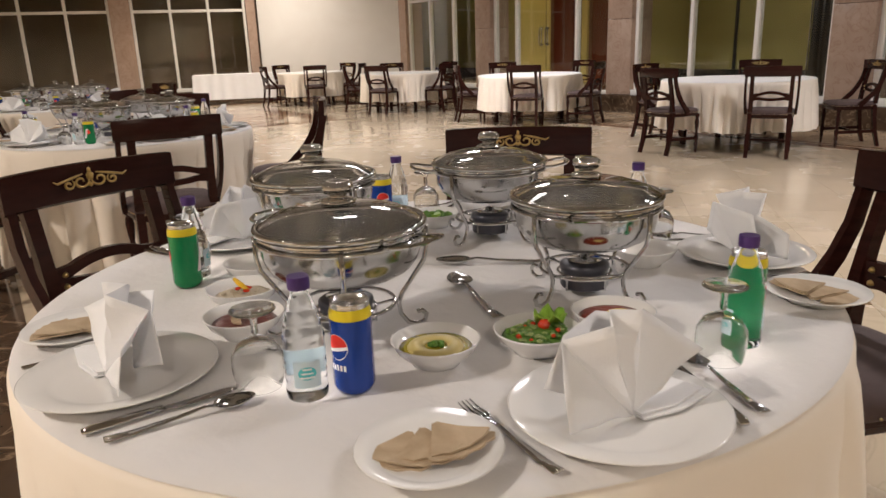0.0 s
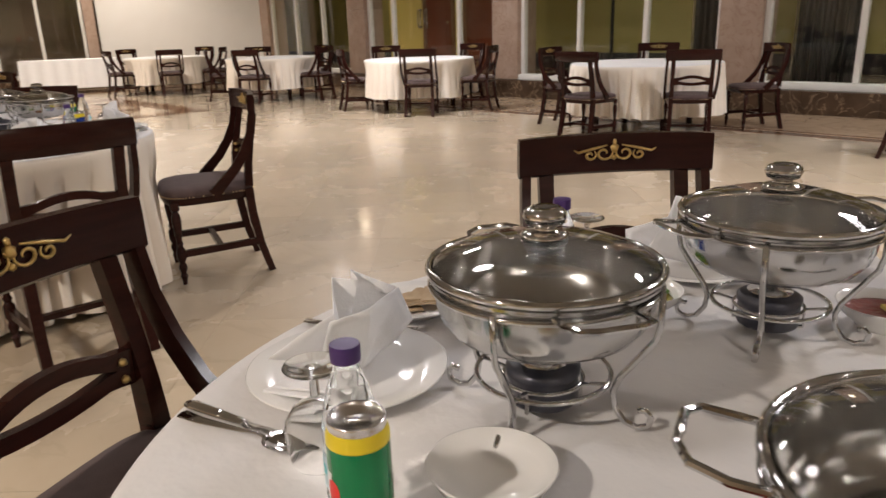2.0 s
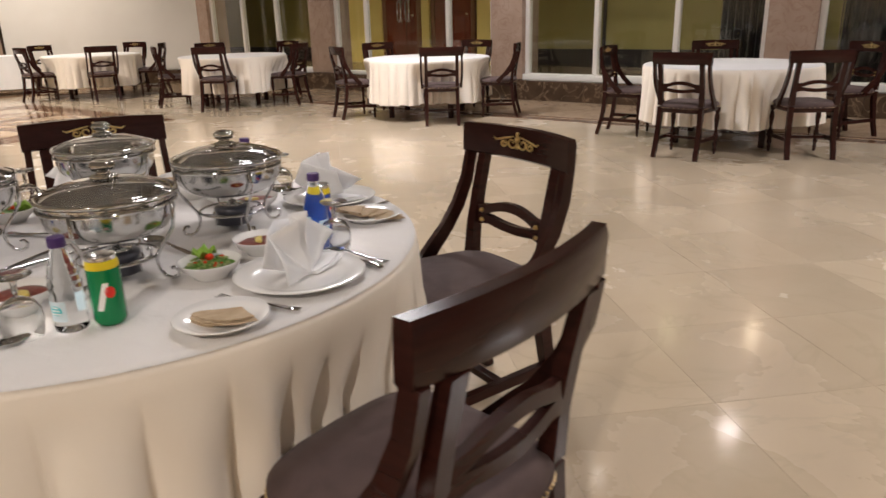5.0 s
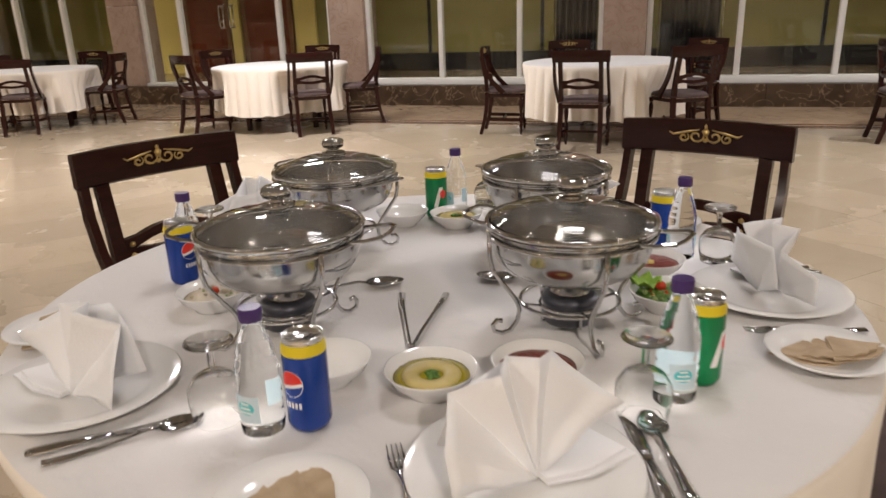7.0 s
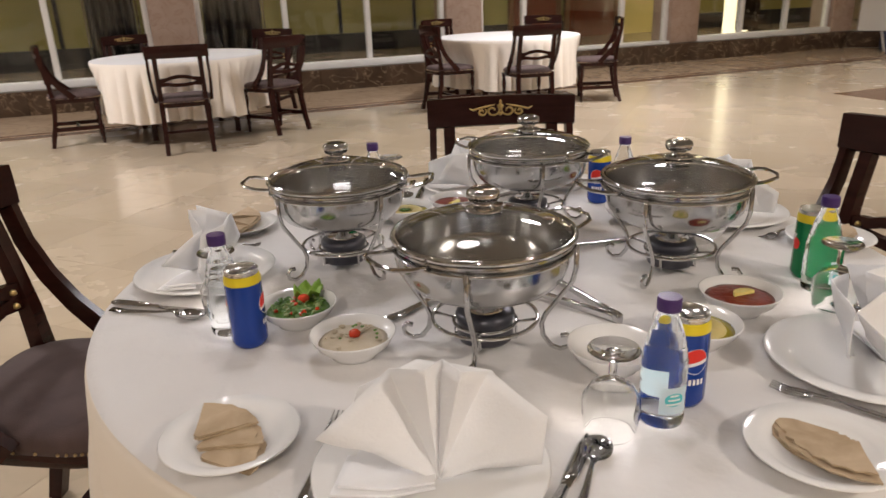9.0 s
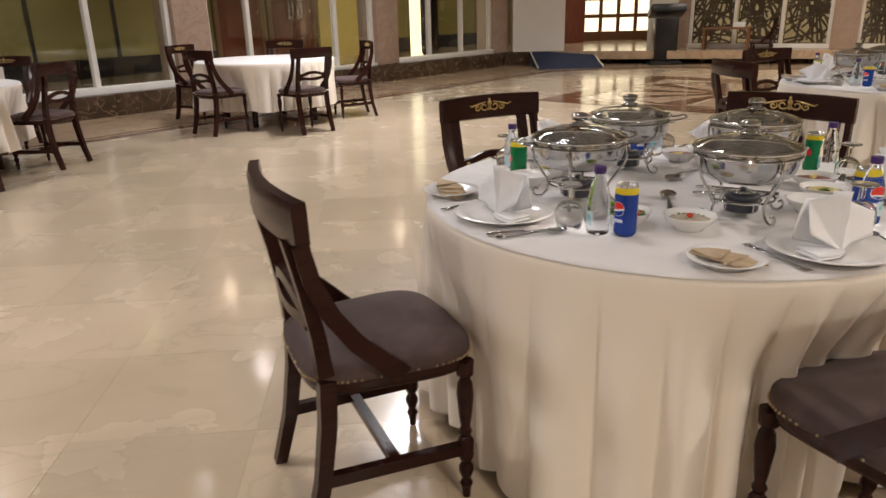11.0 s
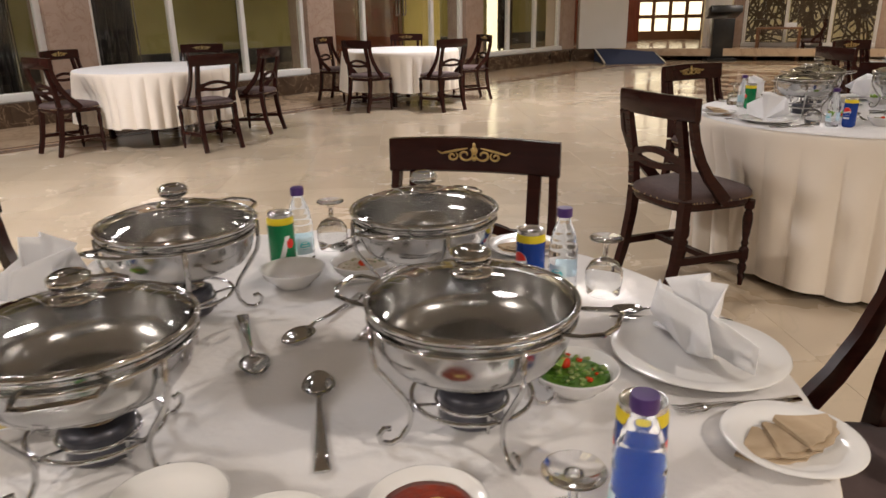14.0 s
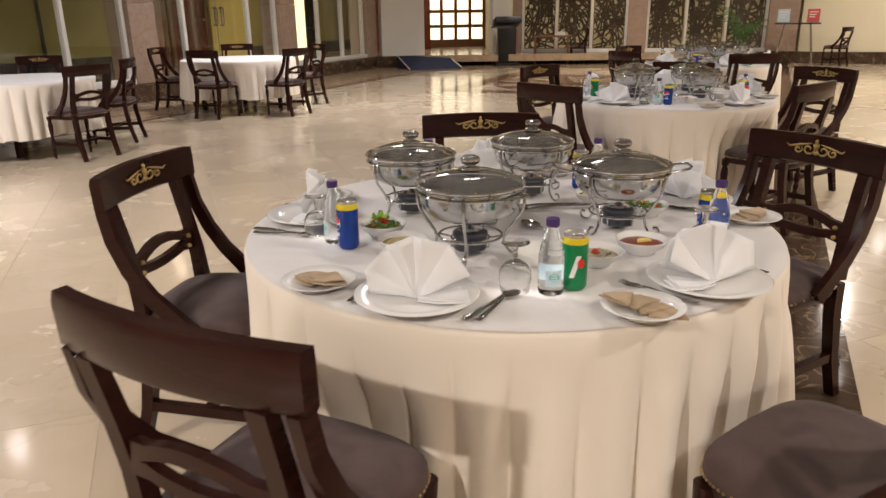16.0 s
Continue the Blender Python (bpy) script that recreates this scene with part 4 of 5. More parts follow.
    b = part("burner", lathe_bm([(0, 0.016), (0.042, 0.016), (0.044, 0.020), (0.044, 0.050), (0.046, 0.052), (0.046, 0.060), (0.040, 0.064), (0.016, 0.065), (0.0, 0.064)], 32), M_BURNER, t, "dark fuel burner can", True)
    part("burner_lid", lathe_bm([(0.0, 0.0645), (0.030, 0.0655), (0.032, 0.068), (0.012, 0.070), (0.009, 0.078), (0, 0.079)], 20), M_STEEL, b, smooth=True)
    return t


DISHES = [(3.377, -9.249, 20), (3.478, -8.805, -38), (3.035, -8.695, 60), (2.92, -9.10, 150),
          (-0.839, -8.746, -25), (-0.726, -9.187, 190), (-0.374, -8.675, 120), (-0.267, -9.059, -15),
          (-4.134, -8.63, 200), (-4.436, -8.948, 60), (-3.787, -8.911, 15), (-4.069, -9.259, -70)]
dish0 = make_dish()
dish0.matrix_world = pose(DISHES[0][0], DISHES[0][1], TOP, 0, 0, DISHES[0][2])
for x, y, a in DISHES[1:]:
    copy_thing(dish0, pose(x, y, TOP, 0, 0, a))


# ---- place settings ----
def lay(bm, pts, w, h, z=0.0):
    return b_sweep(bm, pts, w, ry=h, square=False, seg=8)


def make_fork():
    t = thing("fork", "polished steel dinner fork lying on the cloth", "fork", "forks")
    bm = bmesh.new()
    b_sweep(bm, [(0.0, 0, 0.006), (0.03, 0, 0.004), (0.08, 0, 0.006), (0.115, 0, 0.009), (0.135, 0, 0.008), (0.148, 0, 0.006)], [0.0085, 0.008, 0.0045, 0.003, 0.006, 0.0115], ry=[0.002, 0.002, 0.002, 0.0022, 0.0018, 0.0015], seg=8)
    part("shank", bm, M_STEEL, t, smooth=True)
    for k in range(4):
        y = (-1.5 + k) * 0.0062
        part("tine", sweep_bm([(0.147, y, 0.006), (0.17, y, 0.004), (0.192, y * 0.95, 0.008)], [0.002, 0.0018, 0.001], seg=6), M_STEEL, t, smooth=True)
    return t


def make_knife():
    t = thing("knife", "polished steel table knife lying beside the plate", "knife", "knives")
    part("grip", sweep_bm([(0.0, 0, 0.006), (0.01, 0, 0.006), (0.05, 0, 0.006), (0.10, 0, 0.005)], [0.006, 0.0095, 0.0085, 0.006], ry=[0.003, 0.005, 0.005, 0.004], seg=10), M_STEEL, t, smooth=True)
    part("blade", sweep_bm([(0.10, 0, 0.004), (0.13, 0, 0.003), (0.19, 0.001, 0.003), (0.215, 0.003, 0.003)], [0.006, 0.0095, 0.0095, 0.003], ry=[0.002, 0.001, 0.001, 0.0006], seg=8), M_STEEL, t, smooth=True)
    return t


def make_spoon(scale=1.0, name="spoon", label="polished steel spoon lying beside the plate"):
    t = thing(name, label, "spoon", name + "s")
    part("shank", sweep_bm([(0.0, 0, 0.005), (0.03, 0, 0.003), (0.09, 0, 0.006), (0.125, 0, 0.010), (0.14, 0, 0.007)], [0.009, 0.008, 0.0045, 0.003, 0.005], ry=0.002, seg=8), M_STEEL, t, smooth=True)
    bm = bmesh.new()
    n = 20
    rings = []
    for k, (f, z) in enumerate(((1.0, 0.0085), (0.8, 0.004), (0.5, 0.0015), (0.2, 0.0006), (0.0, 0.0005))):
        rings.append([bm.verts.new((0.164 + 0.029 * f * math.cos(2 * math.pi * i / n), 0.019 * f * math.sin(2 * math.pi * i / n) * (1 - 0.18 * math.cos(2 * math.pi * i / n)), z)) for i in range(n if f else 1)])
    for a, b in zip(rings, rings[1:]):
        for i in range(n):
            j = (i + 1) % n
            if len(b) == 1:
                bm.faces.new((a[i], a[j], b[0]))
            else:
                bm.faces.new((a[i], a[j], b[j], b[i]))
    bw = part("bowl", bm, M_STEEL, t, smooth=True)
    bw.modifiers.new("thick", "SOLIDIFY").thickness = 0.0012
    if scale != 1.0:
        t.scale = (scale,) * 3
    return t


def make_plate(r, name, label, group):
    t = thing(name, label, "plate", group)
    prof = [(0, 0.0035), (r * 0.55, 0.0035), (r * 0.58, 0.0), (r * 0.63, 0.0), (r * 0.66, 0.006), (r * 0.98, 0.0175), (r, 0.019), (r * 0.985, 0.0205),
            (r * 0.72, 0.0115), (r * 0.64, 0.0085), (0, 0.0075)]
    part("dish", lathe_bm(prof, 72), M_CHINA, t, smooth=True)
    return t


def make_napkin(seed):
    """A linen napkin folded into a fan of flat panels that part at creases and meet at a point on the plate's front."""
    rng = random.Random(seed * 31 + 4)
    t = thing("napkin", "white linen napkin folded into a standing fan on a plate", "napkin", "folded napkins")
    j = lambda v: rng.uniform(-v, v)
    side = -1 if seed % 2 else 1

    def leaf(tips, x0, lean):
        """tips: for each crease the angle off upright, the length and how far it comes forward."""
        bm = bmesh.new()
        sub, rows_n = 4, 8
        ends = []
        for a, long_, fore in tips:
            q, ln = radians(a), radians(lean)
            up = long_ * math.cos(q)
            ends.append(Vector((x0 - up * math.sin(ln) + fore * math.cos(ln), side * long_ * math.sin(q), max(0.003, up * math.cos(ln) + fore * math.sin(ln)))))
        cols = []
        for k in range(len(ends) - 1):
            for i in range(sub + (k == len(ends) - 2)):
                e = ends[k].lerp(ends[k + 1], i / sub)
                col = []
                for r in range(rows_n + 1):
                    f = 0.02 + 0.98 * r / rows_n
                    w = noise.noise(Vector((e.x * 22 + seed * 3, e.y * 22, f * 2.6)))
                    sag = 0.010 * math.sin(math.pi * f) * (0.4 + w)
                    col.append(bm.verts.new((x0 + (e.x - x0) * f - sag, e.y * f + 0.003 * w * f, e.z * f + 0.006 + 0.002 * w * f)))
                cols.append(col)
        for a, b in zip(cols, cols[1:]):
            for r in range(rows_n):
                bm.faces.new((a[r], b[r], b[r + 1], a[r + 1]))
        return bm

    tall, wide = rng.uniform(0.134, 0.146), rng.uniform(0.98, 1.16)
    front = part("fan", leaf([(-84, 0.105 * wide, 0.010), (-60 + j(6), 0.126 * wide, 0.018), (-33 + j(4), tall * 0.98, -0.022), (-15 + j(3), tall * 0.96, 0.030), (-5 + j(2), tall, -0.004), (4 + j(2), tall * 0.97, 0.026),
                             (25 + j(4), tall * 0.99, -0.026), (60 + j(6), 0.130 * wide, 0.016)], 0.045, 15 + j(4)), M_NAPKIN, t, "flat linen panels parted by creases", "edges")
    front.modifiers.new("thick", "SOLIDIFY").thickness = 0.0016
    behind = part("flap", leaf([(-66 + j(6), 0.105 * wide, -0.004), (-30 + j(6), 0.124, 0.012), (8 + j(6), 0.118, -0.012), (40 + j(6), 0.126, 0.010), (70, 0.100 * wide, -0.006)], 0.004, 17 + j(4)), M_NAPKIN, t, "rear folded layer", "edges")
    behind.modifiers.new("thick", "SOLIDIFY").thickness = 0.0016
    for k in range(2):
        bm = bmesh.new()
        pts = [(0.050 - 0.004 * k, 0.004 * side, 0.0062 + 0.0042 * k), (0.046 - 0.006 * k, 0.05 * side, 0.0085 + 0.0042 * k), (0.030 - 0.008 * k, 0.112 * side - 0.012 * side * k, 0.013 + 0.0045 * k)]
        b_sweep(bm, pts, [0.008, 0.024, 0.036], ry=[0.0016, 0.0016, 0.0016], square=True)
        part("foot", bm, M_NAPKIN, t, "flat folded linen foot")
    return t


def make_bread(seed):
    """Rounds of flat bread, each folded in four and laid over one another."""
    rng = random.Random(seed * 13 + 1)
    t = thing("flat_bread", "brown flat bread folded into wedges on a white side plate", "bread", "flat bread portions")
    n = rng.choice((3, 4))
    for k in range(n):
        bm = bmesh.new()
        long_, half = rng.uniform(0.070, 0.080), radians(rng.uniform(28, 38))
        turn = (k - (n - 1) / 2) * 0.42 + rng.uniform(-0.12, 0.12)
        ox, oy = -0.045 + rng.uniform(-0.006, 0.006), 0.012 * (k - (n - 1) / 2)
        z0 = 0.0095 + 0.0055 * k
        for layer in range(2):
            top, bot = [], []
            m, rows_n = 8, 5
            for i in range(m + 1):
                for j in range(rows_n + 1):
                    f = j / rows_n
                    a = turn + half * (-1 + 2 * i / m) * (1.0 if layer == 0 else 0.93)
                    r = (0.006 + long_ * f * (0.90 if layer else 1.0)) * (1 + 0.03 * math.sin(3 * i + seed + layer))
                    x, y = ox + r * math.cos(a), oy + r * math.sin(a)
                    z = z0 + 0.0027 * layer + 0.0042 * max(0.0, noise.noise(Vector((x * 26 + seed, y * 26, k * 3 + layer)))) + 0.006 * f * f * (i / m if layer else 0.25)
                    bot.append(bm.verts.new((x, y, z)))
                    top.append(bm.verts.new((x, y, z + 0.0023)))
            idx = lambda i, j: i * (rows_n + 1) + j
            for i in range(m):
                for j in range(rows_n):
                    bm.faces.new([top[idx(*q)] for q in ((i, j), (i, j + 1), (i + 1, j + 1), (i + 1, j))])
                    bm.faces.new([bot[idx(*q)] for q in ((i, j), (i + 1, j), (i + 1, j + 1), (i, j + 1))])
            rim = [(i, 0) for i in range(m)] + [(m, j) for j in range(rows_n)] + [(i, rows_n) for i in range(m, 0, -1)] + [(0, j) for j in range(rows_n, 0, -1)]
            for p, q in zip(rim, rim[1:] + rim[:1]):
                bm.faces.new((bot[idx(*p)], top[idx(*p)], top[idx(*q)], bot[idx(*q)]))
        part("slice", bm, M_BREAD, t, smooth="edges")
    return t


def make_goblet():
    t = thing("goblet", "clear stemmed glass standing upside down on the cloth", "glass", "upturned goblets")
    prof = [(0.031, 0.0), (0.0325, 0.002), (0.037, 0.03), (0.036, 0.05), (0.026, 0.066), (0.010, 0.075), (0.0055, 0.082), (0.005, 0.100), (0.009, 0.110), (0.030, 0.114), (0.0325, 0.116), (0.031, 0.118), (0.0, 0.117)]
    inner = [(0.0, 0.070), (0.022, 0.0635), (0.0335, 0.050), (0.0348, 0.03), (0.0305, 0.002), (0.031, 0.0)]
    for nm, pf in (("bowl", inner[:] + prof[:6] + [(0.0, 0.0752)]), ("stem", [(0.0, 0.0754)] + prof[6:9] + [(0.0, 0.1105)]), ("foot", [(0.0, 0.1107), (0.010, 0.1109)] + prof[9:])):
        g = part(nm, lathe_bm(pf, 36), M_GLASS, t, smooth=True)
        g.visible_shadow = False
    return t


def make_bottle():
    t = thing("water_bottle", "small clear ribbed water bottle with purple screw cap", "bottle", "water bottles")
    prof = [(0, 0.002), (0.022, 0.0), (0.028, 0.004), (0.029, 0.012)]
    for k in range(4):
        z = 0.016 + 0.008 * k
        prof += [(0.029, z), (0.0275, z + 0.004)]
    prof += [(0.029, 0.05), (0.0285, 0.06), (0.0285, 0.085), (0.029, 0.09)]
    for k in range(4):
        z = 0.093 + 0.007 * k
        prof += [(0.0285 - 0.0012 * k, z), (0.0268 - 0.0012 * k, z + 0.0035)]
    prof += [(0.021, 0.128), (0.0155, 0.142), (0.0125, 0.150), (0.0122, 0.156), (0, 0.156)]
    b = part("body", lathe_bm(prof, 32), M_PET, t, "clear plastic bottle body", True)
    b.visible_shadow = False
    part("cap", lathe_bm([(0, 0.157), (0.0145, 0.157), (0.0150, 0.160), (0.0150, 0.172), (0.0142, 0.1745), (0, 0.175)], 28), M_CAP, t, "purple ridged cap")
    for turn in (0, 180):
        patch(b, [(turn, 0.044)], 0.0294, 0.019, 0.019, M_LABEL, "label", "box")
        patch(b, [(turn, 0.046)], 0.0297, 0.0125, 0.0095, M_TEAL, "label_print", "oval")
        for k in range(3):
            patch(b, [(turn, 0.040 + 0.006 * k)], 0.0299, 0.010 - 0.002 * k, 0.0012, M_WHITEPRINT, "word_bar", "box")
    return t


def patch(parent, centres, rad, hw, hh, material, name, shape="oval", skew=0.0, rot=0.0):
    """A printed shape lying on a cylinder of that radius; centres: angle in degrees and height."""
    for ang, z in centres:
        bm = bmesh.new()
        n = 24
        rings = []
        for f in (0.0, 0.35, 0.7, 1.0):
            ring = []
            for i in range(1 if f == 0 else n):
                a = 2 * math.pi * i / n
                if shape == "oval":
                    u, v = math.cos(a), math.sin(a)
                elif shape == "upper":
                    u, v = math.cos(a), max(math.sin(a), -0.12 + 0.22 * math.cos(a))
                elif shape == "lower":
                    u, v = math.cos(a), min(math.sin(a), -0.28 + 0.22 * math.cos(a))
                else:
                    u = max(-1, min(1, 1.42 * math.cos(a)))
                    v = max(-1, min(1, 1.42 * math.sin(a)))
                u, v = u * f, v * f
                if f == 0 and shape == "upper":
                    v = 0.4
                if f == 0 and shape == "lower":
                    v = -0.6
                if shape in ("upper", "lower") and 0 < f < 1:
                    cy = 0.4 if shape == "upper" else -0.6
                    u0, v0 = math.cos(a), (max(math.sin(a), -0.12 + 0.22 * math.cos(a)) if shape == "upper" else min(math.sin(a), -0.28 + 0.22 * math.cos(a)))
                    u, v = u0 * f, cy + (v0 - cy) * f
                x, y = u * hw, v * hh
                x, y = x + skew * y, y
                c, s = math.cos(rot), math.sin(rot)
                x, y = c * x - s * y, s * x + c * y
                th = radians(ang) + x / rad
                ring.append(bm.verts.new((rad * math.cos(th), rad * math.sin(th), z + y)))
            rings.append(ring)
        for a, b in zip(rings, rings[1:]):
            for i in range(n):
                j = (i + 1) % n
                if len(a) == 1:
                    bm.faces.new((a[0], b[i], b[j]))
                else:
                    bm.faces.new((a[i], b[i], b[j], a[j]))
        part(name, bm, material, parent, smooth=True)


def make_can(blue):
    t = thing("soda_can", "blue soft drink can with yellow band and round emblem" if blue else "green soft drink can with yellow band and white mark", "can", "blue cans" if blue else "green cans")
    body = part("body", lathe_bm([(0, 0.003), (0.020, 0.0), (0.024, 0.002), (0.0285, 0.010), (0.029, 0.014), (0.029, 0.110)], 40), M_BLUE if blue else M_GREEN, t, smooth="edges")
    part("band", lathe_bm([(0.029, 0.1102), (0.0288, 0.118), (0.0268, 0.125)], 40), M_YBAND, t, "yellow band under the rim", True)
    top = part("top", lathe_bm([(0.0268, 0.1252), (0.0262, 0.130), (0.0268, 0.132), (0.0258, 0.1335), (0.0245, 0.132), (0.0235, 0.128), (0.0, 0.128)], 40), M_ALU, t, "aluminium can top", True)
    part("tab", box_bm(-0.011, 0.011, -0.006, 0.006, 0.1285, 0.1302, bevel=0.0005), M_ALU, top)
    R = 0.0293
    for ang in (0, 180):
        if blue:
            patch(body, [(ang, 0.073)], R, 0.0175, 0.0185, M_WHITEPRINT, "emblem_white")
            patch(body, [(ang, 0.0742)], R + 0.0002, 0.0165, 0.0168, M_REDPRINT, "emblem_red", "upper")
            patch(body, [(ang, 0.0720)], R + 0.0002, 0.0165, 0.0165, M_BLUE, "emblem_blue", "lower")
            for k in range(5):
                patch(body, [(ang + (k - 2) * 11, 0.043)], R, 0.0018, 0.0042, M_WHITEPRINT, "word_bar", "box")
        else:
            patch(body, [(ang, 0.060)], R, 0.0055, 0.026, M_WHITEPRINT, "stroke", "box", skew=0.3)
            patch(body, [(ang + 26, 0.068)], R, 0.009, 0.011, M_REDPRINT, "dot")
    return t


# one of each, then copies; the patterns stand at the first place where they serve
# each setting, in metres from the table's centre: dinner plate, side plate, bottle, can, goblet, and whether the can is blue
SETTINGS_A = [((0.645, -0.130), (0.585, -0.372), (0.598, 0.187), (0.565, 0.240), (0.615, 0.113), 0), ((0.136, -0.627), (-0.100, -0.660), (0.352, -0.424), (0.372, -0.362), (0.282, -0.468), 1),
              ((-0.530, -0.240), (-0.640, -0.016), (-0.310, -0.402), (-0.256, -0.434), (-0.395, -0.385), 0), ((-0.385, 0.480), (-0.200, 0.655), (-0.492, 0.200), (-0.464, 0.135), (-0.510, 0.303), 1),
              ((0.328, 0.585), (0.559, 0.463), (0.037, 0.572), (-0.022, 0.552), (0.105, 0.570), 1)]
SETTINGS_B = [((0.616, 0.072), (0.671, -0.170), (0.463, 0.272), (0.425, 0.322), (0.535, 0.262), 1), ((0.189, 0.588), (0.426, 0.499), (-0.113, 0.531), (-0.152, 0.478), (-0.045, 0.605), 0),
              ((-0.560, 0.246), (-0.456, 0.524), (-0.545, -0.034), (-0.518, -0.096), (-0.545, 0.050), 1), ((-0.370, -0.532), (-0.578, -0.370), (-0.059, -0.549), (-0.004, -0.523), (-0.132, -0.543), 1),
              ((0.290, -0.565), (0.060, -0.690), (0.455, -0.333), (0.488, -0.278), (0.415, -0.400), 0)]
SETTINGS_D = [((-0.665, -0.018), (-0.672, 0.231), (-0.517, -0.278), (-0.467, -0.318), (-0.535, -0.200), 0), ((-0.325, -0.595), (-0.550, -0.485), (-0.012, -0.589), (0.044, -0.562), (-0.095, -0.560), 1),
              ((0.425, -0.475), (0.262, -0.667), (0.534, -0.148), (0.490, -0.100), (0.575, -0.218), 1), ((0.570, 0.280), (0.685, 0.050), (0.312, 0.407), (0.250, 0.392), (0.420, 0.428), 0),
              ((-0.190, 0.575), (0.028, 0.660), (-0.375, 0.374), (-0.403, 0.314), (-0.340, 0.455), 1)]
first = {}


def place(key, maker, m):
    if key in first:
        return copy_thing(first[key], m)
    ob = maker()
    ob.matrix_world = m @ Matrix.Diagonal((*ob.scale, 1))
    first[key] = ob
    return ob


def at_polar(c, ang, r, z, turn):
    return pose(c[0] + r * math.cos(radians(ang)), c[1] + r * math.sin(radians(ang)), z, 0, 0, turn)


def at_spot(c, p, z, turn):
    return pose(c[0] + p[0], c[1] + p[1], z, 0, 0, turn)


rng = random.Random(5)
j = lambda s: rng.uniform(-s, s)
n = 0
for c, rows in ((TA, SETTINGS_A), (TB, SETTINGS_B), (TD, SETTINGS_D)):
    for plate, side, bottle, can, goblet, blue in rows:
        a = math.degrees(math.atan2(plate[1], plate[0]))
        u = Vector((math.cos(radians(a)), math.sin(radians(a))))
        place("plate", lambda: make_plate(0.138, "dinner_plate", "large white china dinner plate on the white cloth", "dinner plates"), at_spot(c, plate, TOP, j(40)))
        place(("napkin", n % 5), lambda: make_napkin(n % 5), at_spot(c, (plate[0] - 0.022 * u.x, plate[1] - 0.022 * u.y), TOP + 0.0055, a + j(18)))
        place("side", lambda: make_plate(0.087, "side_plate", "small white china side plate on the white cloth", "side plates"), at_spot(c, side, TOP, j(40)))
        place(("bread", n % 4), lambda: make_bread(n % 4), at_spot(c, side, TOP - 0.003, rng.uniform(0, 360)))
        place("fork", make_fork, at_polar(c, a - 10.5 + j(0.7), 0.750, TOP, a + 186 + j(4)))
        place("knife", make_knife, at_polar(c, a + 10.0 + j(0.7), 0.755, TOP, a + 168 + j(3)))
        place("spoon", make_spoon, at_polar(c, a + 12.6 + j(0.4), 0.750, TOP, a + 170 + j(3)))
        place("goblet", make_goblet, at_spot(c, goblet, TOP, 0))
        place("bottle", make_bottle, at_spot(c, bottle, TOP, a + 30 + j(50)))
        place(("can", blue), lambda: make_can(bool(blue)), at_spot(c, can, TOP, a + 25 + j(25)))
        n += 1


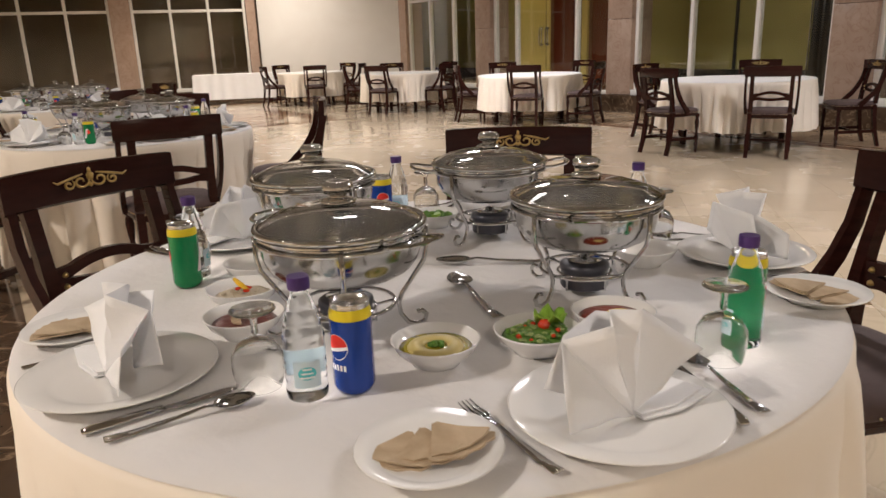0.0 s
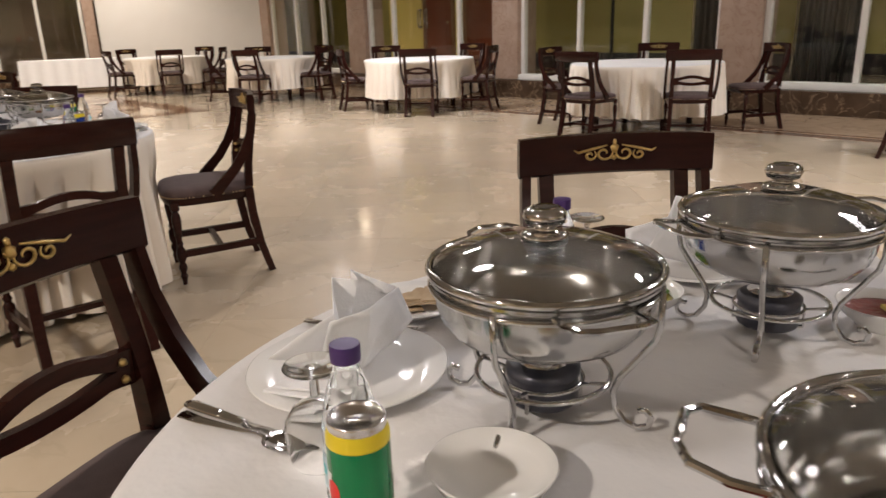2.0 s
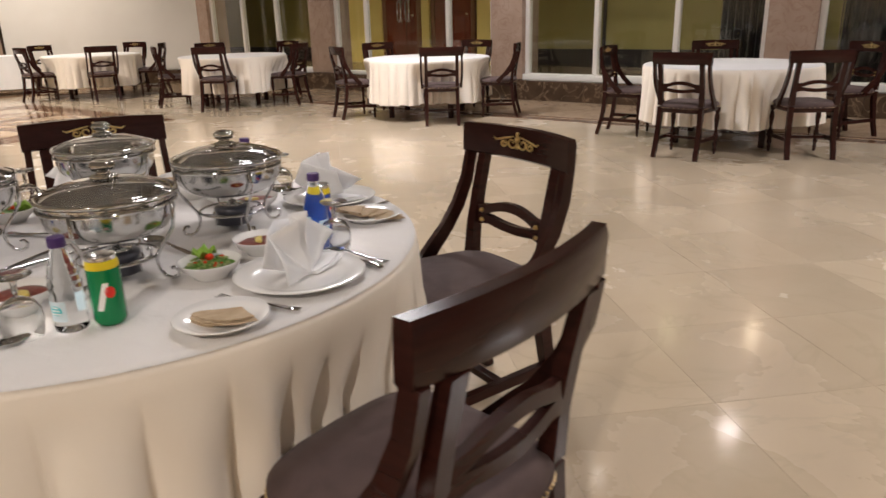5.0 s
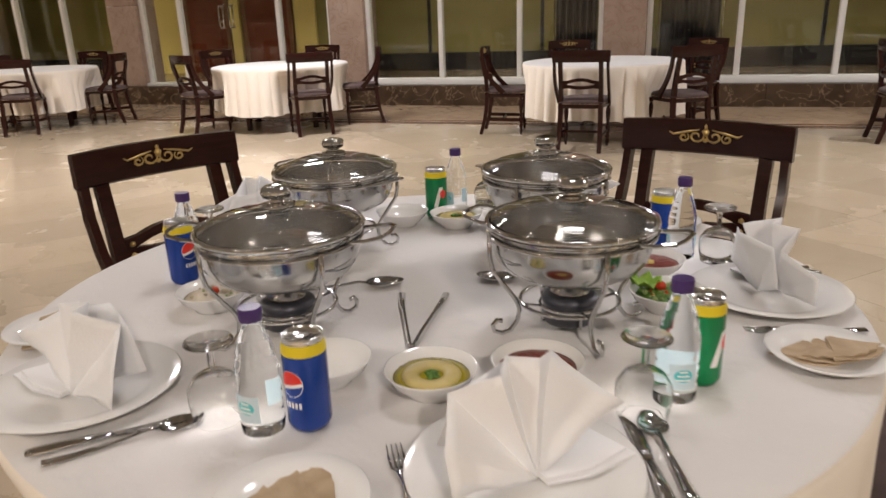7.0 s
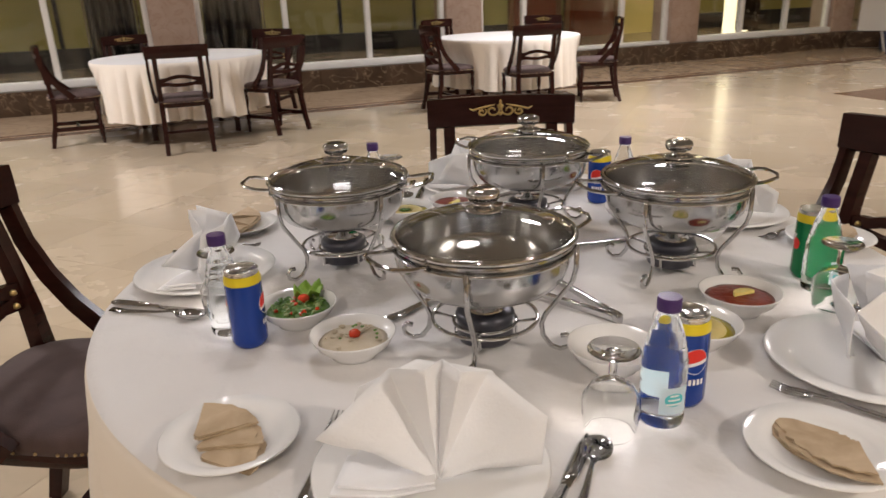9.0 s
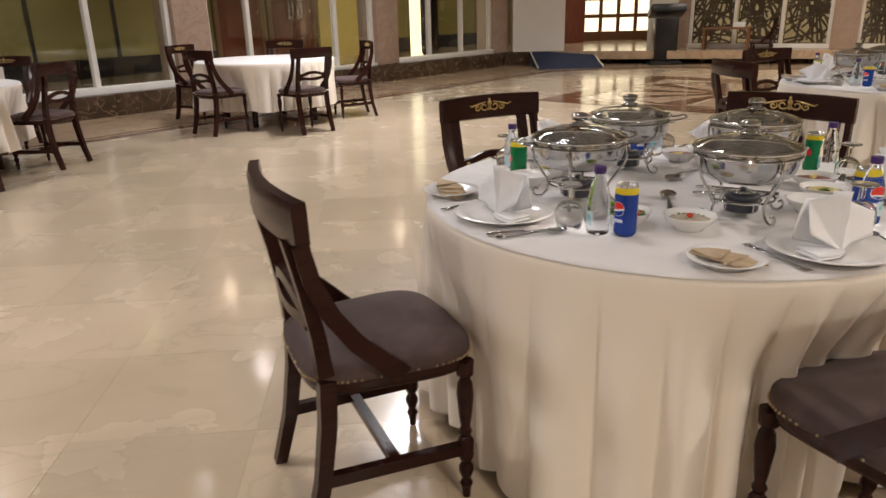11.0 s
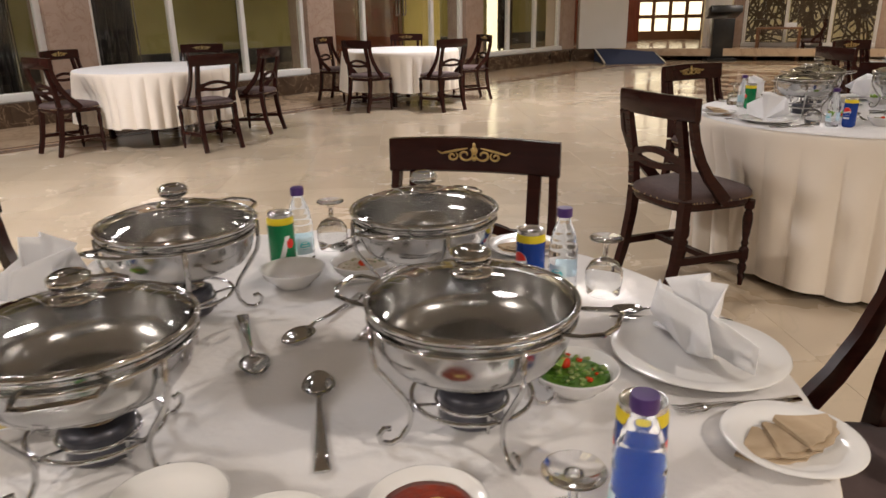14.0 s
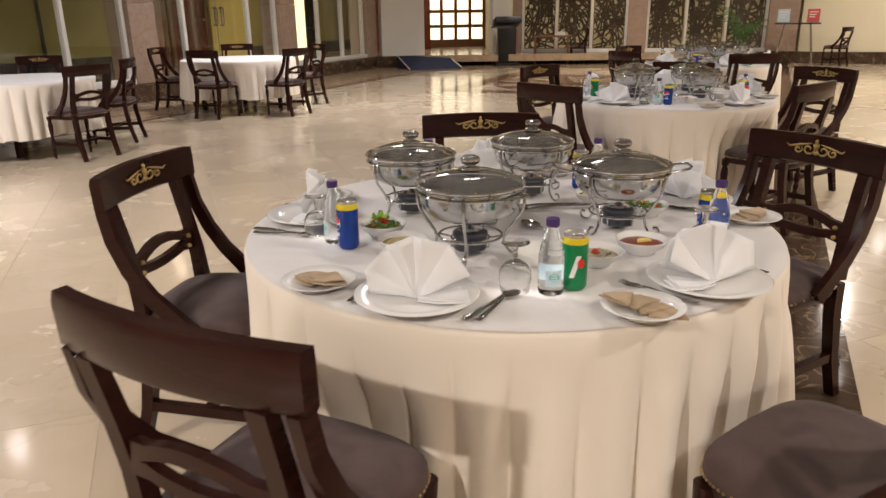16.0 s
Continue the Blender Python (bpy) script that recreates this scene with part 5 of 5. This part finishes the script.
# ---- bowls of salads and dips ----
def bowl(c, ang, r, food, turn=0):
    labels = {"hummus": "white bowl of yellow hummus with oil and herb", "salad": "white bowl of chopped herb and tomato salad with lettuce",
              "red": "white bowl of coarse red sauce with a lemon slice", "dip": "white bowl of grey aubergine dip with a tomato",
              "brown": "white bowl of dark red sauce with a lemon slice", "veg": "white bowl of pale dip with yellow pepper and tomato",
              "olives": "white bowl of green olives and herbs", "empty": "empty shallow white china bowl"}
    t = thing("food_bowl", labels[food], "bowl", "bowls on the tables")
    t.matrix_world = at_polar(c, ang, r, TOP, turn)
    if "bowl" not in first:
        prof = [(0, 0.004), (0.030, 0.004), (0.032, 0.0), (0.036, 0.0), (0.038, 0.005), (0.058, 0.022), (0.066, 0.036), (0.0675, 0.0385), (0.0655, 0.039), (0.056, 0.025), (0.036, 0.0095), (0, 0.008)]
        first["bowl"] = bm_mesh(lathe_bm(prof, 48), "shell", M_CHINA, True)
    sh = new("shell", first["bowl"])
    sh.parent = t
    rg = random.Random(int(ang) + int(100 * r))

    def fill(z, rad, material, name, dome=0.004):
        bm = bmesh.new()
        rings = []
        n = 32
        for k in range(7):
            f = k / 6
            rings.append([bm.verts.new((rad * f * math.cos(2 * math.pi * i / n), rad * f * math.sin(2 * math.pi * i / n), z + dome * (1 - f * f) + 0.0014 * noise.noise(Vector((f * 5 * math.cos(i), f * 5 * math.sin(i), ang))))) for i in range(1 if k == 0 else n)])
        for a, b in zip(rings, rings[1:]):
            for i in range(n):
                q = (i + 1) % n
                bm.faces.new((a[0], b[i], b[q]) if len(a) == 1 else (a[i], b[i], b[q], a[q]))
        lo = bm.verts.new((0, 0, 0.010))
        for i in range(n):
            bm.faces.new((rings[-1][(i + 1) % n], rings[-1][i], lo))
        return part(name, bm, material, t, smooth=True)

    def bits(count, size, rad, z, material, name, flat=0.6):
        bm = bmesh.new()
        for _ in range(count):
            a, q = rg.uniform(0, 6.283), rad * math.sqrt(rg.random())
            b_blob(bm, q * math.cos(a), q * math.sin(a), z + rg.uniform(0, 0.006) * (1 - q / rad * 0.6), size * rg.uniform(0.6, 1.2), flat, rg)
        ob = part(name, bm, material, t, smooth=False)
        ob["kind"] = "stuff"
        return ob

    def wedge(x, y, z, material, name):
        bm = bmesh.new()
        k = 9
        up, dn = [], []
        for i in range(k):
            a = math.pi * i / (k - 1)
            up.append(bm.verts.new((x + 0.020 * math.cos(a), y + 0.016 * math.sin(a), z + 0.006)))
            dn.append(bm.verts.new((x + 0.020 * math.cos(a), y + 0.016 * math.sin(a), z)))
        bm.faces.new(up)
        bm.faces.new(dn[::-1])
        for i in range(k):
            q = (i + 1) % k
            bm.faces.new((dn[i], dn[q], up[q], up[i]))
        part(name, bm, material, t)

    if food == "hummus":
        fill(0.0250, 0.0550, M_OLIVEOIL, "oil", 0.0)
        part("hummus", b_sweep(bmesh.new(), arc(0, 0, 0.030, 0, 351, 39, 0.0250), 0.0130, 12, closed=True, ry=0.0060), M_HUMMUS, t, "spread hummus with a hollow of oil", True)
        bits(16, 0.0055, 0.011, 0.027, M_LEAF, "herb")
    elif food == "salad":
        fill(0.024, 0.054, M_LEAF, "base", 0.010)
        bits(80, 0.0046, 0.048, 0.030, M_LEAF, "herb")
        bits(40, 0.0045, 0.046, 0.032, M_CUCUMBER, "chopped_cucumber")
        bits(9, 0.0042, 0.044, 0.032, M_TOMATO, "chopped_tomato", 0.9)
        bm = bmesh.new()
        rings = []
        for k in range(7):
            q = k / 6
            rings.append([bm.verts.new((-0.040 + 0.028 * q * math.cos(0.35 * i) , 0.026 * q * math.sin(0.35 * i), 0.036 + 0.012 * q * q + 0.008 * q * math.sin(2.1 * i + 3 * q) + 0.003 * rg.uniform(-1, 1))) for i in range(18)])
        for a, b in zip(rings, rings[1:]):
            for i in range(18):
                bm.faces.new((a[i], a[(i + 1) % 18], b[(i + 1) % 18], b[i]))
        part("lettuce", bm, M_LETTUCE, t, "curly lettuce leaf", True).modifiers.new("thick", "SOLIDIFY").thickness = 0.0008
        part("tomato", b_blob(bmesh.new(), -0.014, 0.004, 0.040, 0.010, 0.8, rg, 2), M_TOMATO, t, smooth=True)
    elif food == "red":
        fill(0.025, 0.056, M_RED, "sauce", 0.001)
        wedge(0.01, 0.0, 0.027, M_LEMON, "lemon_slice")
    elif food == "dip":
        fill(0.024, 0.054, M_DIP, "dip", 0.005)
        bits(22, 0.005, 0.044, 0.028, M_DIP, "lump")
        bits(10, 0.003, 0.04, 0.030, M_LEAF, "herb")
        part("tomato", b_blob(bmesh.new(), 0.004, 0.0, 0.034, 0.009, 0.8, rg, 2), M_TOMATO, t, smooth=True)
    elif food == "brown":
        fill(0.024, 0.054, M_SAUCE, "sauce", 0.001)
        wedge(0.0, 0.006, 0.026, M_BREAD, "lemon_slice")
    elif food == "veg":
        fill(0.022, 0.051, M_DIP, "dip", 0.004)
        bits(16, 0.006, 0.036, 0.026, M_DIP, "lump")
        bits(7, 0.006, 0.014, 0.032, M_TOMATO, "chopped_tomato")
        part("pepper_strip", sweep_bm([(-0.03, 0.008, 0.046), (-0.01, 0.004, 0.040), (0.012, 0.0, 0.034)], [0.004, 0.007, 0.004], ry=0.003, seg=8), M_PEPPER, t, smooth=True)
    elif food == "olives":
        fill(0.022, 0.051, M_OLIVEOIL, "oil", 0.0)
        bits(40, 0.0085, 0.042, 0.027, M_LEAF, "olive", 0.9)
        wedge(0.022, 0.008, 0.034, M_LETTUCE, "lime_slice")
    return t


def fill_ring(r, z):
    return b_sweep(bmesh.new(), arc(0, 0, r, 0, 351, 39, z), 0.013, 10, closed=True, ry=0.006)


BOWLS = [(TA, 328.6, 0.43, "hummus"), (TA, 349.8, 0.434, "salad"), (TA, 9, 0.449, "red"), (TA, 280.6, 0.43, "brown"), (TA, 260.5, 0.385, "veg"), (TA, 235, 0.37, "empty"),
         (TA, 146.7, 0.42, "olives"), (TA, 60, 0.45, "empty"), (TA, 96, 0.41, "red"),
         (TB, 287.3, 0.42, "hummus"), (TB, 308, 0.432, "red"), (TB, 208.6, 0.425, "dip"), (TB, 187, 0.433, "salad"), (TB, 100.6, 0.413, "hummus"), (TB, 81.6, 0.416, "red"), (TB, 119, 0.45, "empty"), (TB, 357, 0.44, "salad"), (TB, 20, 0.431, "red"),
         (TB, 265, 0.41, "empty"), (TD, 157, 0.413, "hummus"), (TD, 134, 0.39, "salad"), (TD, 228.8, 0.436, "dip"), (TD, 249.9, 0.443, "red"), (TD, 34, 0.40, "dip"), (TD, 300, 0.43, "salad"), (TD, 210, 0.386, "empty"), (TD, 55.5, 0.37, "empty"), (TD, 327.5, 0.36, "hummus")]
for c, ang, r, food in BOWLS:
    bowl(c, ang, r, food, (ang * 7) % 360)


# ---- serving spoons and tongs ----
def serving(c, p, q):
    """A serving spoon from its bowl at p to its grip at q, in metres from the table's centre."""
    a = math.degrees(math.atan2(p[1] - q[1], p[0] - q[0]))
    d = Vector((p[0] - q[0], p[1] - q[1], 0)).normalized()
    tip = Vector((c[0] + p[0], c[1] + p[1], TOP)) + d * 0.03
    start = tip - d * 0.193 * 1.32
    place("serving", lambda: make_spoon(1.32, "serving_spoon", "large polished steel serving spoon lying between the dishes"), Matrix.Translation(start) @ pose(0, 0, 0, 0, 0, a))


serving(TA, (0.075, 0.014), (0.31, -0.053))
serving(TA, (-0.04, 0.07), (0.09, 0.243))
serving(TB, (0.10, 0.05), (0.28, 0.04))
serving(TB, (-0.09, -0.024), (-0.25, -0.10))
serving(TD, (-0.028, -0.072), (-0.136, -0.212))
serving(TD, (0.042, 0.078), (0.207, 0.128))
serving(TD, (-0.065, 0.038), (0.02, 0.20))


def make_tongs(c, p, q, spread, claws):
    """Tongs from their bend at q to the middle between their tips at p."""
    t = thing("serving_tongs", "polished steel serving tongs lying open between the dishes", "tongs", "serving tongs")
    d = Vector((p[0] - q[0], p[1] - q[1]))
    t.matrix_world = pose(c[0] + q[0], c[1] + q[1], TOP, 0, 0, math.degrees(math.atan2(d.y, d.x)))
    length = d.length
    for s in (-1, 1):
        arm = part("arm", sweep_bm([(0.0, 0.004 * s, 0.010), (0.03, 0.2 * spread * s, 0.010), (0.55 * length, 0.62 * spread * s, 0.011), (0.8 * length, 0.86 * spread * s, 0.010), (length, spread * s, 0.008)],
                                   [0.0035, 0.004, 0.004, 0.006, 0.015 if claws else 0.007], ry=[0.009, 0.009, 0.007, 0.006, 0.0022 if claws else 0.004], seg=10), M_STEEL, t, smooth=True)
        for k in range(3 if claws else 0):
            y = spread * s + (k - 1) * 0.010
            part("tine", sweep_bm([(length - 0.004, y, 0.008), (length + 0.014, y * 1.05, 0.007), (length + 0.026, y * 1.02, 0.004)], [0.0042, 0.0036, 0.002], seg=6), M_STEEL, arm, smooth=True)
    part("bend", sweep_bm([(0.004, -0.006, 0.010), (-0.006, -0.003, 0.010), (-0.006, 0.003, 0.010), (0.004, 0.006, 0.010)], 0.003, ry=0.009, seg=8), M_STEEL, t, smooth=True)


make_tongs(TB, (0.000, -0.070), (0.055, -0.292), 0.042, False)
make_tongs(TD, (0.145, -0.010), (0.235, -0.210), 0.020, True)


# ---- east end: lectern, side table, cocktail table, plant ----
def lectern():
    t = thing("lectern", "black lacquered lectern with a sloping desk", "lectern")
    t.matrix_world = pose(12.95, -3.0, 0, 0, 0, 215)
    part("base", box_bm(-0.28, 0.28, -0.34, 0.34, 0.0, 0.07, bevel=0.01), M_BLACK, t)
    part("column", box_bm(-0.16, 0.16, -0.24, 0.24, 0.072, 0.98, bevel=0.01), M_BLACK, t)
    bm = box_bm(-0.28, 0.28, -0.36, 0.36, 0.0, 0.16, bevel=0.01)
    bmesh.ops.rotate(bm, verts=bm.verts, cent=(0, 0, 0), matrix=Matrix.Rotation(radians(-16), 3, "Y"))
    part("desk", bm, M_BLACK, t).location = (0, 0, 1.05)
    part("lip", box_bm(-0.30, -0.26, -0.34, 0.34, 1.02, 1.10, bevel=0.004), M_BLACK, t)
    s = thing("document", "loose white paper sheets on the sloping black desk", "paper")
    s.matrix_world = t.matrix_world @ pose(0.05, 0.05, 1.232, 0, 16, 0)
    part("sheet", box_bm(-0.10, 0.10, -0.14, 0.14, 0.0, 0.012), M_WHITEPRINT, s)


lectern()


def side_table():
    t = thing("side_table", "small brown wooden side table beside the lectern", "table")
    t.matrix_world = pose(13.75, -4.05, 0, 0, 0, 104)
    part("tabletop", box_bm(-0.5, 0.5, -0.28, 0.28, 0.72, 0.76, bevel=0.005), M_BROWNWOOD, t)
    for x in (-0.45, 0.45):
        for y in (-0.23, 0.23):
            part("leg", box_bm(x - 0.025, x + 0.025, y - 0.025, y + 0.025, 0, 0.718), M_BROWNWOOD, t)
    b = thing("box", "small white box lying on the wooden side table", "box")
    b.matrix_world = t.matrix_world @ pose(-0.25, 0, 0.761)
    part("carton", box_bm(-0.12, 0.12, -0.08, 0.08, 0, 0.10, bevel=0.004), M_WHITEPRINT, b)


side_table()


def cocktail_table():
    t = thing("cocktail_table", "tall bar table with a dark glass top on splayed steel legs", "table")
    t.matrix_world = pose(14.75, -10.15, 0, 0, 0, 90)
    part("tabletop", box_bm(-0.52, 0.52, -0.3, 0.3, 1.0, 1.03, bevel=0.005), M_BLACK, t)
    for sx in (-1, 1):
        for sy in (-1, 1):
            part("leg", sweep_bm([(0.44 * sx, 0.25 * sy, 0.0), (0.30 * sx, 0.2 * sy, 0.999)], 0.018), M_ALU, t)
    for x, mt, nm in ((0.34, M_PAPERBLUE, "pale blue printed sheet in a stand on the bar table"), (-0.34, M_PAPERRED, "red printed sheet in a stand on the bar table")):
        s = thing("menu_stand", nm, "sign", "stands on the bar table")
        s.matrix_world = t.matrix_world @ pose(x, 0, 1.031, 0, 0, 180)
        part("foot", box_bm(-0.13, 0.13, -0.05, 0.05, 0, 0.015), M_ALU, s)
        part("sheet", box_bm(-0.14, 0.14, -0.006, 0.006, 0.016, 0.33), mt, s)
        for k in range(3):
            part("text_bar", box_bm(-0.10, 0.10 - 0.03 * k, -0.0085, -0.0065, 0.25 - 0.06 * k, 0.27 - 0.06 * k), M_WHITEPRINT, s)


cocktail_table()


def palm(x, y, z):
    t = thing("potted_palm", "green potted palm with arching leaves before the screened windows", "plant")
    t.location = (x, y, z)
    part("pot", lathe_bm([(0, 0), (0.15, 0), (0.2, 0.3), (0.21, 0.34), (0.19, 0.34), (0.18, 0.30), (0, 0.30)], 24), M_CLAY, t, smooth=True)
    rg = random.Random(8)
    for k in range(13):
        a, h = k * 2.4, rg.uniform(0.9, 1.5)
        bm = bmesh.new()
        pts = [Vector((math.cos(a) * s * s * 0.55, math.sin(a) * s * s * 0.55, 0.3 + h * s - 0.35 * s ** 4)) for s in [i / 9 for i in range(10)]]
        b_sweep(bm, pts, [0.012 - 0.001 * i for i in range(10)], 5)
        side = Vector((-math.sin(a), math.cos(a), 0))
        for i in range(3, 10):
            for sg in (-1, 1):
                p0 = pts[i]
                tip = p0 + side * sg * 0.20 + Vector((math.cos(a) * 0.10, math.sin(a) * 0.10, -0.05))
                v = [bm.verts.new(q) for q in (p0, (p0 + tip) / 2 + Vector((0, 0, 0.02)), tip, (p0 + tip) / 2 - Vector((0.02 * math.cos(a), 0.02 * math.sin(a), 0)))]
                bm.faces.new(v)
        part("frond", bm, M_PLANT, t, smooth=False)


q = mE @ Vector((6.0, -0.45, 0.0))
palm(q.x, q.y, q.z)


def buffet(x, y, a):
    t = thing("buffet_table", "long low table under a plain white cloth by the west windows", "table")
    t.matrix_world = pose(x, y, 0, 0, 0, a)
    part("tabletop", box_bm(-1.0, 1.0, -0.33, 0.33, 0.70, 0.745), M_BROWNWOOD, t)
    for sx in (-0.9, 0.9):
        for sy in (-0.27, 0.27):
            part("leg", box_bm(sx - 0.03, sx + 0.03, sy - 0.03, sy + 0.03, 0, 0.699), M_WOOD, t)
    c = thing("white_cloth", "plain white cloth hanging straight over the long table", "tablecloth")
    c.matrix_world = t.matrix_world.copy()
    bm = bmesh.new()
    n = 160
    rings = []
    for k, (off, z) in enumerate(((0.0, 0.749), (0.012, 0.745), (0.02, 0.45), (0.03, 0.12))):
        ring = []
        for i in range(n):
            u = 4 * i / n
            s, f = int(u), u - int(u)
            hx, hy = 1.0 + off, 0.33 + off
            x0, y0 = ((-hx + 2 * hx * f, -hy), (hx, -hy + 2 * hy * f), (hx - 2 * hx * f, hy), (-hx, hy - 2 * hy * f))[s]
            w = 0.008 * k * math.sin(i * 1.1) * (k > 1)
            ring.append(bm.verts.new((x0 + (w if s % 2 else 0), y0 + (0 if s % 2 else w), z)))
        rings.append(ring)
    bm.faces.new(rings[0][::-1])
    for a_, b_ in zip(rings, rings[1:]):
        for i in range(n):
            bm.faces.new((a_[i], a_[(i + 1) % n], b_[(i + 1) % n], b_[i]))
    part("cloth", bm, M_NAPKIN, c, smooth="edges")


buffet(-14.55, -3.9, 68)


# ---- floor: marble tiles laid on the diagonal, bands and medallions ----
T = 0.605
O = Vector((1.47, -7.535, 0))
E1, E2 = Vector((0.7071, 0.7071, 0)), Vector((0.7071, -0.7071, 0))
DARK0, DARK1 = -10.05, -9.69


def inside(x, y):
    if y > -1.62 or y < BACK + 0.1:
        return False
    for p, q in ((K1, K2), (K2, K3), (L2, L1), (L3, L2)):
        dx, dy = q[0] - p[0], q[1] - p[1]
        if dx * (y - p[1]) - dy * (x - p[0]) > -0.05 * math.hypot(dx, dy):
            return False
    return -17 < x < 15.4


bm = bmesh.new()
h = T / 2 - 0.0005
b_box(bm, -h, h, -h, h, -0.012, 0.0)
for v in bm.verts:
    if v.co.z > -0.001:
        v.co.x *= 0.999
        v.co.y *= 0.999
tile_me = bm_mesh(bm, "tile", M_TILE)
pave = thing("pavement", "polished beige marble floor laid in diagonal square tiles", "floor", kind="structure")
near_cells, far_cells = [], []
for i in range(-40, 41):
    for k in range(-40, 41):
        c = O + E1 * (i + 0.5) * T + E2 * (k + 0.5) * T
        if not inside(c.x, c.y):
            continue
        (near_cells if -6.2 < c.x < 5.0 and -10.6 < c.y < -1.9 else far_cells).append(c)
near_cells.sort(key=lambda c: c.y)
far_cells += near_cells[300:]
for c in near_cells[:300]:
    ob = new("tile", tile_me)
    ob.parent = pave
    ob.matrix_basis = pose(c.x, c.y, 0, 0, 0, 45)
verts, faces = [], []
hd = (T / 2 - 0.0005)
for c in far_cells:
    n0 = len(verts)
    for a, b in ((-1, -1), (1, -1), (1, 1), (-1, 1)):
        p = c + E1 * hd * a + E2 * hd * b
        verts.append((p.x, p.y, 0.0))
    faces.append((n0, n0 + 1, n0 + 2, n0 + 3))
me = bpy.data.meshes.new("tiles_beyond")
me.from_pydata(verts, [], faces)
me.materials.append(M_TILE_FAR)
bmx = bmesh.new()
bmx.from_mesh(me)
bmesh.ops.recalc_face_normals(bmx, faces=bmx.faces)
for f in bmx.faces:
    if f.normal.z < 0:
        f.normal_flip()
bmx.to_mesh(me)
bmx.free()
ob = new("tiles_beyond", me)
ob.parent = pave
ob["kind"] = "stuff"


def inlay(name, pts, material, label, z=0.003):
    bm = bmesh.new()
    lo = [bm.verts.new((x, y, -0.011)) for x, y in pts]
    hi = [bm.verts.new((x, y, z)) for x, y in pts]
    bm.faces.new(hi)
    n = len(pts)
    for i in range(n):
        bm.faces.new((lo[i], lo[(i + 1) % n], hi[(i + 1) % n], hi[i]))
    return structure(name, bm, material, label)


def offset_path(dist):
    """The hall's outline shifted inwards by dist: west end, window wall, east end."""
    s = dist
    return [(L3[0] + s, L3[1]), (L2[0] + s * 0.92, L2[1] - s * 0.30), (L1[0] + s * 0.45, -s), (K1[0] - s * 0.45, -s), (K2[0] - s * 0.92, K2[1] - s * 0.30), (K3[0] - s, K3[1])]


def band(d0, d1, material, label, z):
    a, b = offset_path(d0), offset_path(d1)
    for i in range(5):
        inlay("floor_band", [a[i], a[i + 1], b[i + 1], b[i]], material, label, z)


band(0.0, 1.50, M_TRAV, "tan stone margin of the floor along the walls", 0.0015)
band(1.50, 1.56, M_BROWNSTONE, "thin brown stone line in the floor", 0.003)
band(1.62, 1.80, M_BROWNSTONE, "brown stone band in the floor", 0.003)
inlay("floor_band", [(-16.9, DARK0), (15.3, DARK0), (15.3, DARK1), (-16.9, DARK1)], M_DARKSTONE, "dark veined marble band in the floor beside the tables", 0.003)


def medallion(cx, cy, half):
    t = thing("floor_medallion", "inlaid brown and beige sunburst medallion in the marble floor", "floor inlay", "floor medallions", "structure")
    t.location = (cx, cy, 0)

    def flat(name, pts, material, z):
        bm = bmesh.new()
        hi = [bm.verts.new((x, y, z)) for x, y in pts]
        lo = [bm.verts.new((x, y, -0.011)) for x, y in pts]
        bm.faces.new(hi)
        n = len(pts)
        for i in range(n):
            bm.faces.new((lo[i], lo[(i + 1) % n], hi[(i + 1) % n], hi[i]))
        part(name, bm, material, t, smooth=False)

    w = 0.42
    for k in range(4):
        c, s = math.cos(k * math.pi / 2), math.sin(k * math.pi / 2)
        flat("border", [(c * x - s * y, s * x + c * y) for x, y in ((-half, half), (half, half), (half - w, half - w), (-half + w, half - w))], M_BROWNSTONE, 0.003)
    R = half - w - 0.12
    n = 20
    for k in range(n):
        a0, a1 = 2 * math.pi * k / n, 2 * math.pi * (k + 1) / n
        am = (a0 + a1) / 2
        flat("ray", [(0.36 * math.cos(a0), 0.36 * math.sin(a0)), (R * math.cos(am - 0.12), R * math.sin(am - 0.12)), (R * math.cos(am + 0.12), R * math.sin(am + 0.12)), (0.36 * math.cos(a1), 0.36 * math.sin(a1))], M_BROWNSTONE if k % 2 else M_TRAV, 0.003)
        flat("ring_piece", [(R1 * math.cos(a), R1 * math.sin(a)) for R1, a in ((R + 0.02, a0), (R + 0.02, a1), (R + 0.10, a1), (R + 0.10, a0))], M_BROWNSTONE, 0.0035)
    flat("core", [(0.35 * math.cos(2 * math.pi * k / 32), 0.35 * math.sin(2 * math.pi * k / 32)) for k in range(32)], M_BROWNSTONE, 0.0035)


medallion(8.25, -6.1, 2.08)
medallion(-9.85, -6.1, 2.08)
